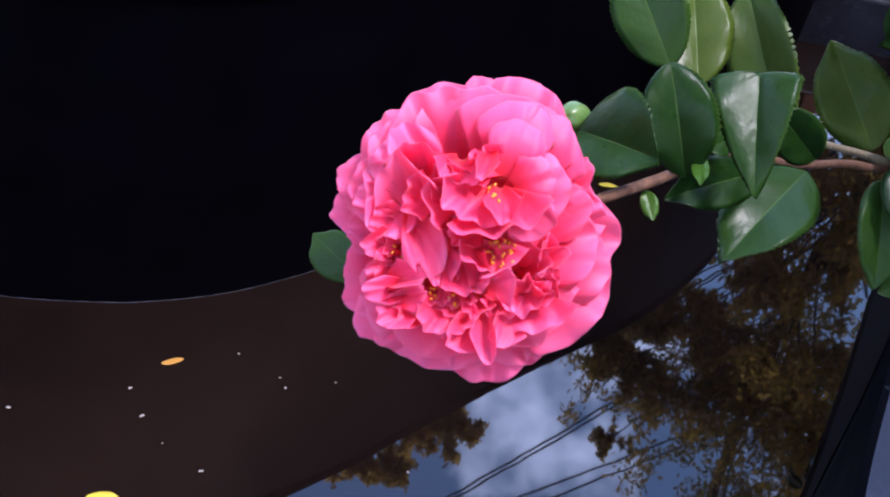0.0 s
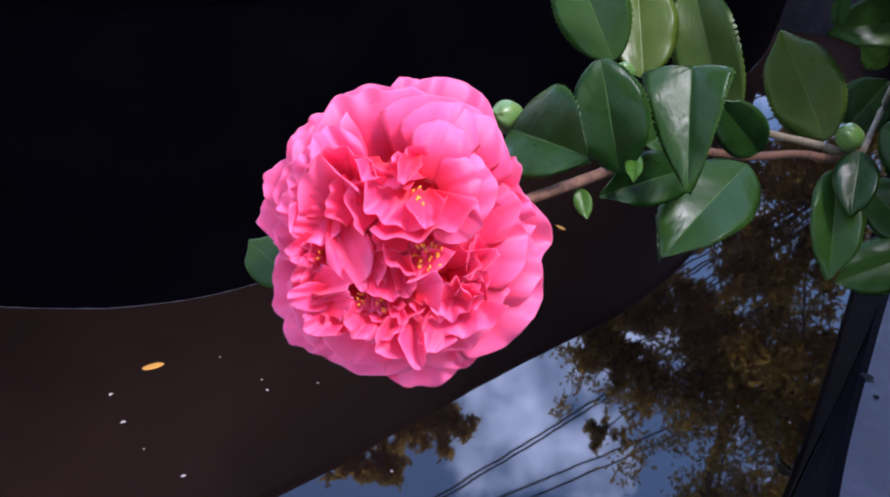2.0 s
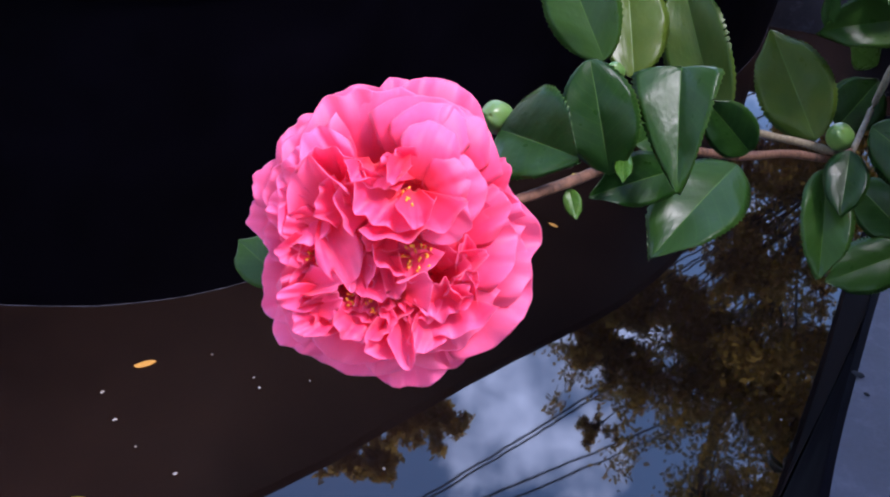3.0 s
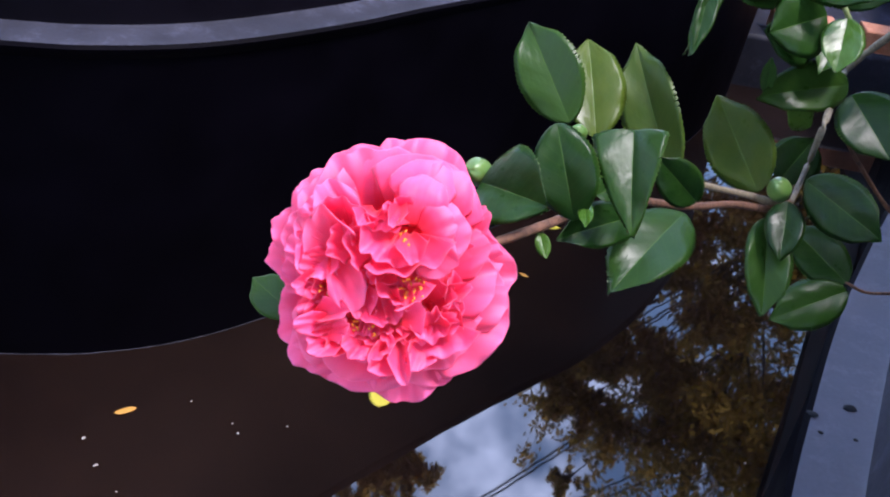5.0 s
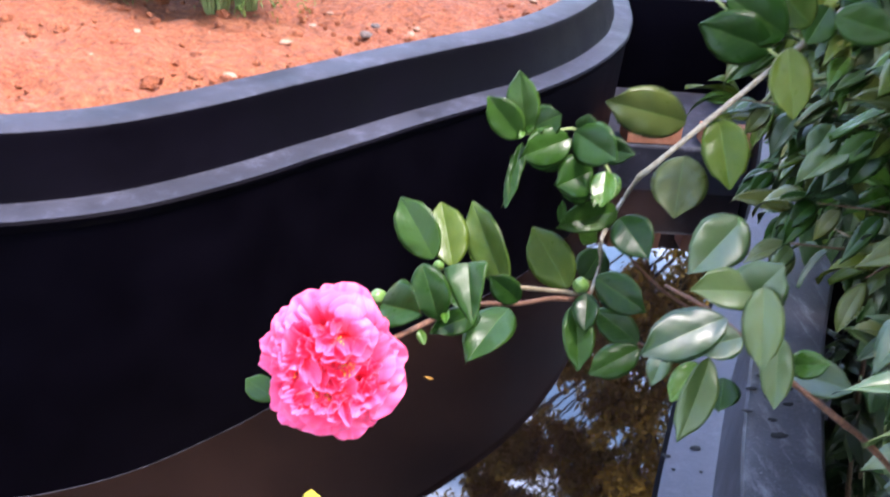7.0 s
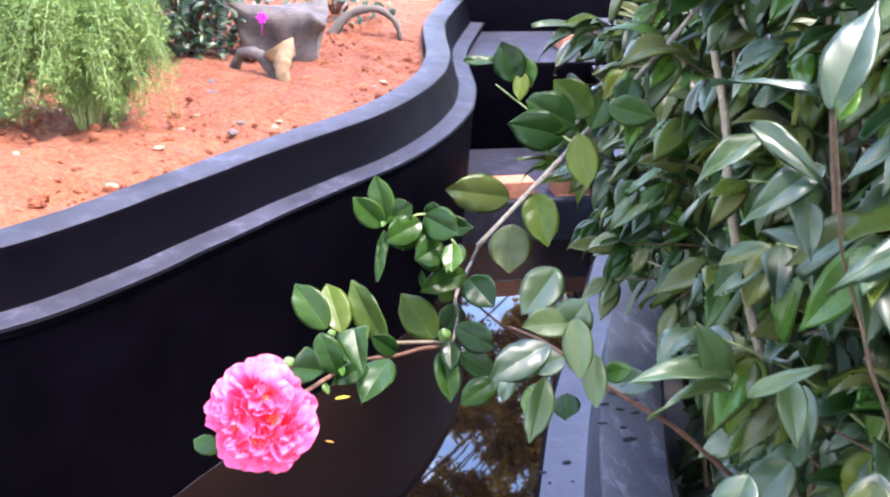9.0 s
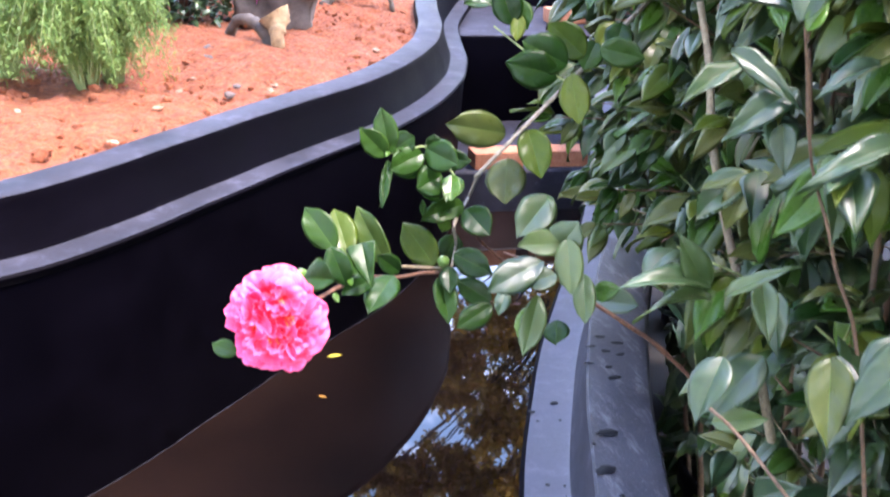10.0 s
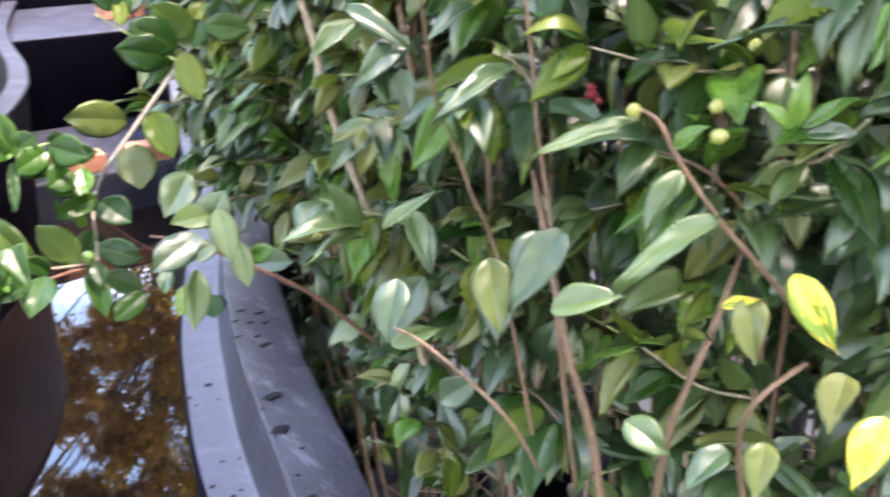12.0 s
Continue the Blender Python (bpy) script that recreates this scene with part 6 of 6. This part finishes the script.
# ---- trees: two mirrored in the water, four unseen ----
def tree(x, y, height, crown, seed, leaves=9000, trunk=0.14, size=0.075, label="tall tree with a loose green crown, mirrored in water or added unseen"):
    """crown: (x, y, z, radius) clumps in the tree's own frame, carried by limbs."""
    rnd = random.Random(seed)
    root = thing("tree", label, "tree", "garden trees", pose(x, y, -0.06))
    crown = [(a, b, c + 0.18, r) for a, b, c, r in crown]
    line = spline([Vector((0, 0, 0)), Vector((0.1, 0.05, height * 0.3)), Vector((-0.1, 0.1, height * 0.6)), Vector((0.05, 0, height))], 6)
    bm = bmesh.new()
    tube(bm, line, (trunk, trunk * 0.3), 10, 0.06, seed)
    part("trunk", bm, BARK_TREE, root)
    spots = []
    for cx, cy, cz, r in crown:
        c = Vector((cx, cy, cz))
        foot = line[min(len(line) - 1, int(len(line) * min(0.95, 0.75 * cz / height)))]
        bm = bmesh.new()
        tube(bm, spline([foot, foot.lerp(c, 0.5) + Vector((0, 0, 0.15 * r)), c], 5), (trunk * 0.12, 0.006), 7, 0.1, seed)
        for _ in range(18):
            e = c + Vector((rnd.gauss(0, 0.56), rnd.gauss(0, 0.56), rnd.gauss(0, 0.5))) * r
            tube(bm, spline([c.lerp(foot, rnd.uniform(0.0, 0.1)), c.lerp(e, 0.5) + Vector((0, 0, 0.06 * r)), e], 3), (0.006, 0.003), 5)
            spots += [(e, 0.27 * r, r), (c.lerp(e, 0.6), 0.24 * r, r)]
        part("limb", bm, BARK_TREE, root)
    count = leaves
    pick = np.random.RandomState(seed)
    share = np.array([w for _, _, w in spots])
    which = pick.choice(len(spots), count, p=share / share.sum())
    centre = np.array([spots[i][0][:] for i in which])
    reach = np.array([spots[i][1] for i in which])[:, None]
    p = centre + pick.normal(0, 0.55, (count, 3)) * reach
    a = pick.normal(0, 1, (count, 3))
    a /= np.linalg.norm(a, axis=1)[:, None]
    b = np.cross(a, pick.normal(0, 1, (count, 3)))
    b /= np.linalg.norm(b, axis=1)[:, None]
    s = size * pick.uniform(0.6, 1.2, (count, 1))
    co = np.stack([p - a * s * 0.5, p + b * s * 0.24, p + a * s * 0.55, p - b * s * 0.24], 1).reshape(-1, 3)
    me = bpy.data.meshes.new("crown")
    me.from_pydata(co.tolist(), [], np.arange(4 * count).reshape(-1, 4).tolist())
    lay = me.uv_layers.new(name="UVMap")
    lay.data.foreach_set("uv", np.tile([0.5, 0, 0.75, 0.5, 0.5, 1, 0.25, 0.5], count).astype(np.float32))
    me.materials.append(TREE_LEAF)
    ob = new("crown", me)
    ob.parent = root
    tagged(ob, kind="stuff")
    return root


# ahead: the big tree to the right of the bright sky, and the one that hangs in from the left
tree(3.3, 7.6, 8.5, [(-1.55, 0, 5.0, 0.40), (-1.1, 0, 5.25, 0.48), (-1.3, 0, 4.98, 0.26), (-0.55, 0, 5.2, 0.6), (-0.35, 0, 4.65, 0.48), (0.0, 0, 5.4, 0.7), (0.7, 0, 5.6, 0.9), (0.5, 0, 4.5, 0.8), (-0.85, 0, 3.45, 0.2), (-0.6, 0, 3.45, 0.28), (-0.75, 0, 4.5, 0.3), (-1.15, 0, 4.5, 0.24), (-1.45, 0, 4.5, 0.26), (-1.65, 0, 4.35, 0.2), (-1.45, 0, 4.2, 0.25), (-1.2, 0, 4.3, 0.2), (-0.85, 0, 4.2, 0.2), (-1.35, 0, 3.42, 0.24), (-1.2, 0, 3.1, 0.22), (-1.15, 0, 2.75, 0.22), (-1.15, 0, 2.35, 0.2), (-1.2, 0, 2.0, 0.2), (-0.45, 0, 3.8, 0.3), (-0.2, 0, 3.85, 0.45), (0.15, 0, 3.1, 0.52), (0.2, 0, 2.2, 0.5), (-0.3, 0, 1.8, 0.3), (-1.3, 0, 6.1, 0.14), (-1.5, 0, 4.4, 0.10), (1.7, 0, 7.0, 1.3), (1.8, 0, 5.0, 1.3), (1.6, 0, 3.1, 1.2), (1.2, 0.2, 8.8, 1.2), (0.55, 0, 6.9, 0.7), (0.3, 0, 7.9, 0.75), (0.9, 0, 6.2, 0.7), (-0.05, 0, 7.2, 0.35), (-0.95, 0, 3.2, 0.26), (-0.75, 0, 3.0, 0.28), (-1.1, 0, 3.5, 0.18), (-0.1, 0, 2.9, 0.45), (-0.5, 0, 2.6, 0.3), (0.2, 0, 3.6, 0.4)], 31, 92000, 0.12, 0.08)
tree(-3.2, 7.6, 8.5, [(3.55, -0.8, 5.5, 0.24), (3.25, -0.8, 5.55, 0.2), (3.15, -0.8, 6.2, 0.22), (2.85, -0.8, 6.25, 0.2), (2.65, -0.8, 5.9, 0.2), (0.7, 0, 7.4, 0.9), (0, 0, 8.5, 1.5), (-1.5, 0, 7.0, 1.6), (0, -0.5, 5.6, 1.0), (1.2, -0.5, 6.5, 0.5)], 32, 40000, 0.16, 0.10)
# round about and overhead: unseen trees added to keep out sky light
tree(-5.5, 1.5, 8.5, [(0, 0, 7.5, 2.2), (2.2, -0.5, 7.8, 1.8), (-1.5, 1, 6.5, 2.0), (0.5, -2, 6.5, 2.0), (0.5, 2.2, 6.0, 1.7), (0, 0, 4.5, 1.6)], 33, 15000, 0.2, 0.19)
tree(-2.5, -5.0, 8.5, [(0, 0, 7.5, 2.2), (1.8, 1.5, 7.8, 1.8), (-1.5, 1, 6.5, 2.0), (0.5, -1, 5.5, 2.0), (0, 0.5, 4.2, 1.8), (-2, 0, 4.0, 1.6), (1.8, 0.3, 4.6, 1.6)], 34, 15000, 0.2, 0.19)
tree(3.4, -4.2, 8.0, [(0, 0, 7.2, 2.2), (-1.8, 1.2, 7.6, 1.8), (1.5, 1, 6.5, 2.0), (-0.5, -1, 5.5, 2.0), (0, 0.5, 4.0, 1.8), (-2.0, 0, 4.2, 1.5)], 35, 10000, 0.2, 0.19)
tree(5.8, 2.5, 8.0, [(0, 0, 7.2, 2.0), (-2.0, 0.2, 7.6, 1.6), (1.0, 1.5, 6.0, 1.8), (0, -1.5, 5.5, 1.8), (0, 0.5, 3.8, 1.6)], 36, 8000, 0.2, 0.19)


def cable(points, name="overhead_cable"):
    bm = bmesh.new()
    a, b = Vector(points[0]), Vector(points[1])
    way = (b - a).normalized()
    tube(bm, [a - way * 22, a, b, b + way * 25], (0.016, 0.016), 6)
    return tagged(part(name, bm, CABLE), "thin black overhead power cable against the sky", "cable", "overhead cables")


cable([(0.55, 8.19, 8.2), (2.35, 10.13, 8.2)])
cable([(0.65, 8.21, 8.2), (2.42, 10.11, 8.2)])
cable([(1.52, 8.51, 8.2), (3.31, 9.88, 8.2)])
cable([(1.66, 8.42, 8.2), (3.52, 9.84, 8.2)])
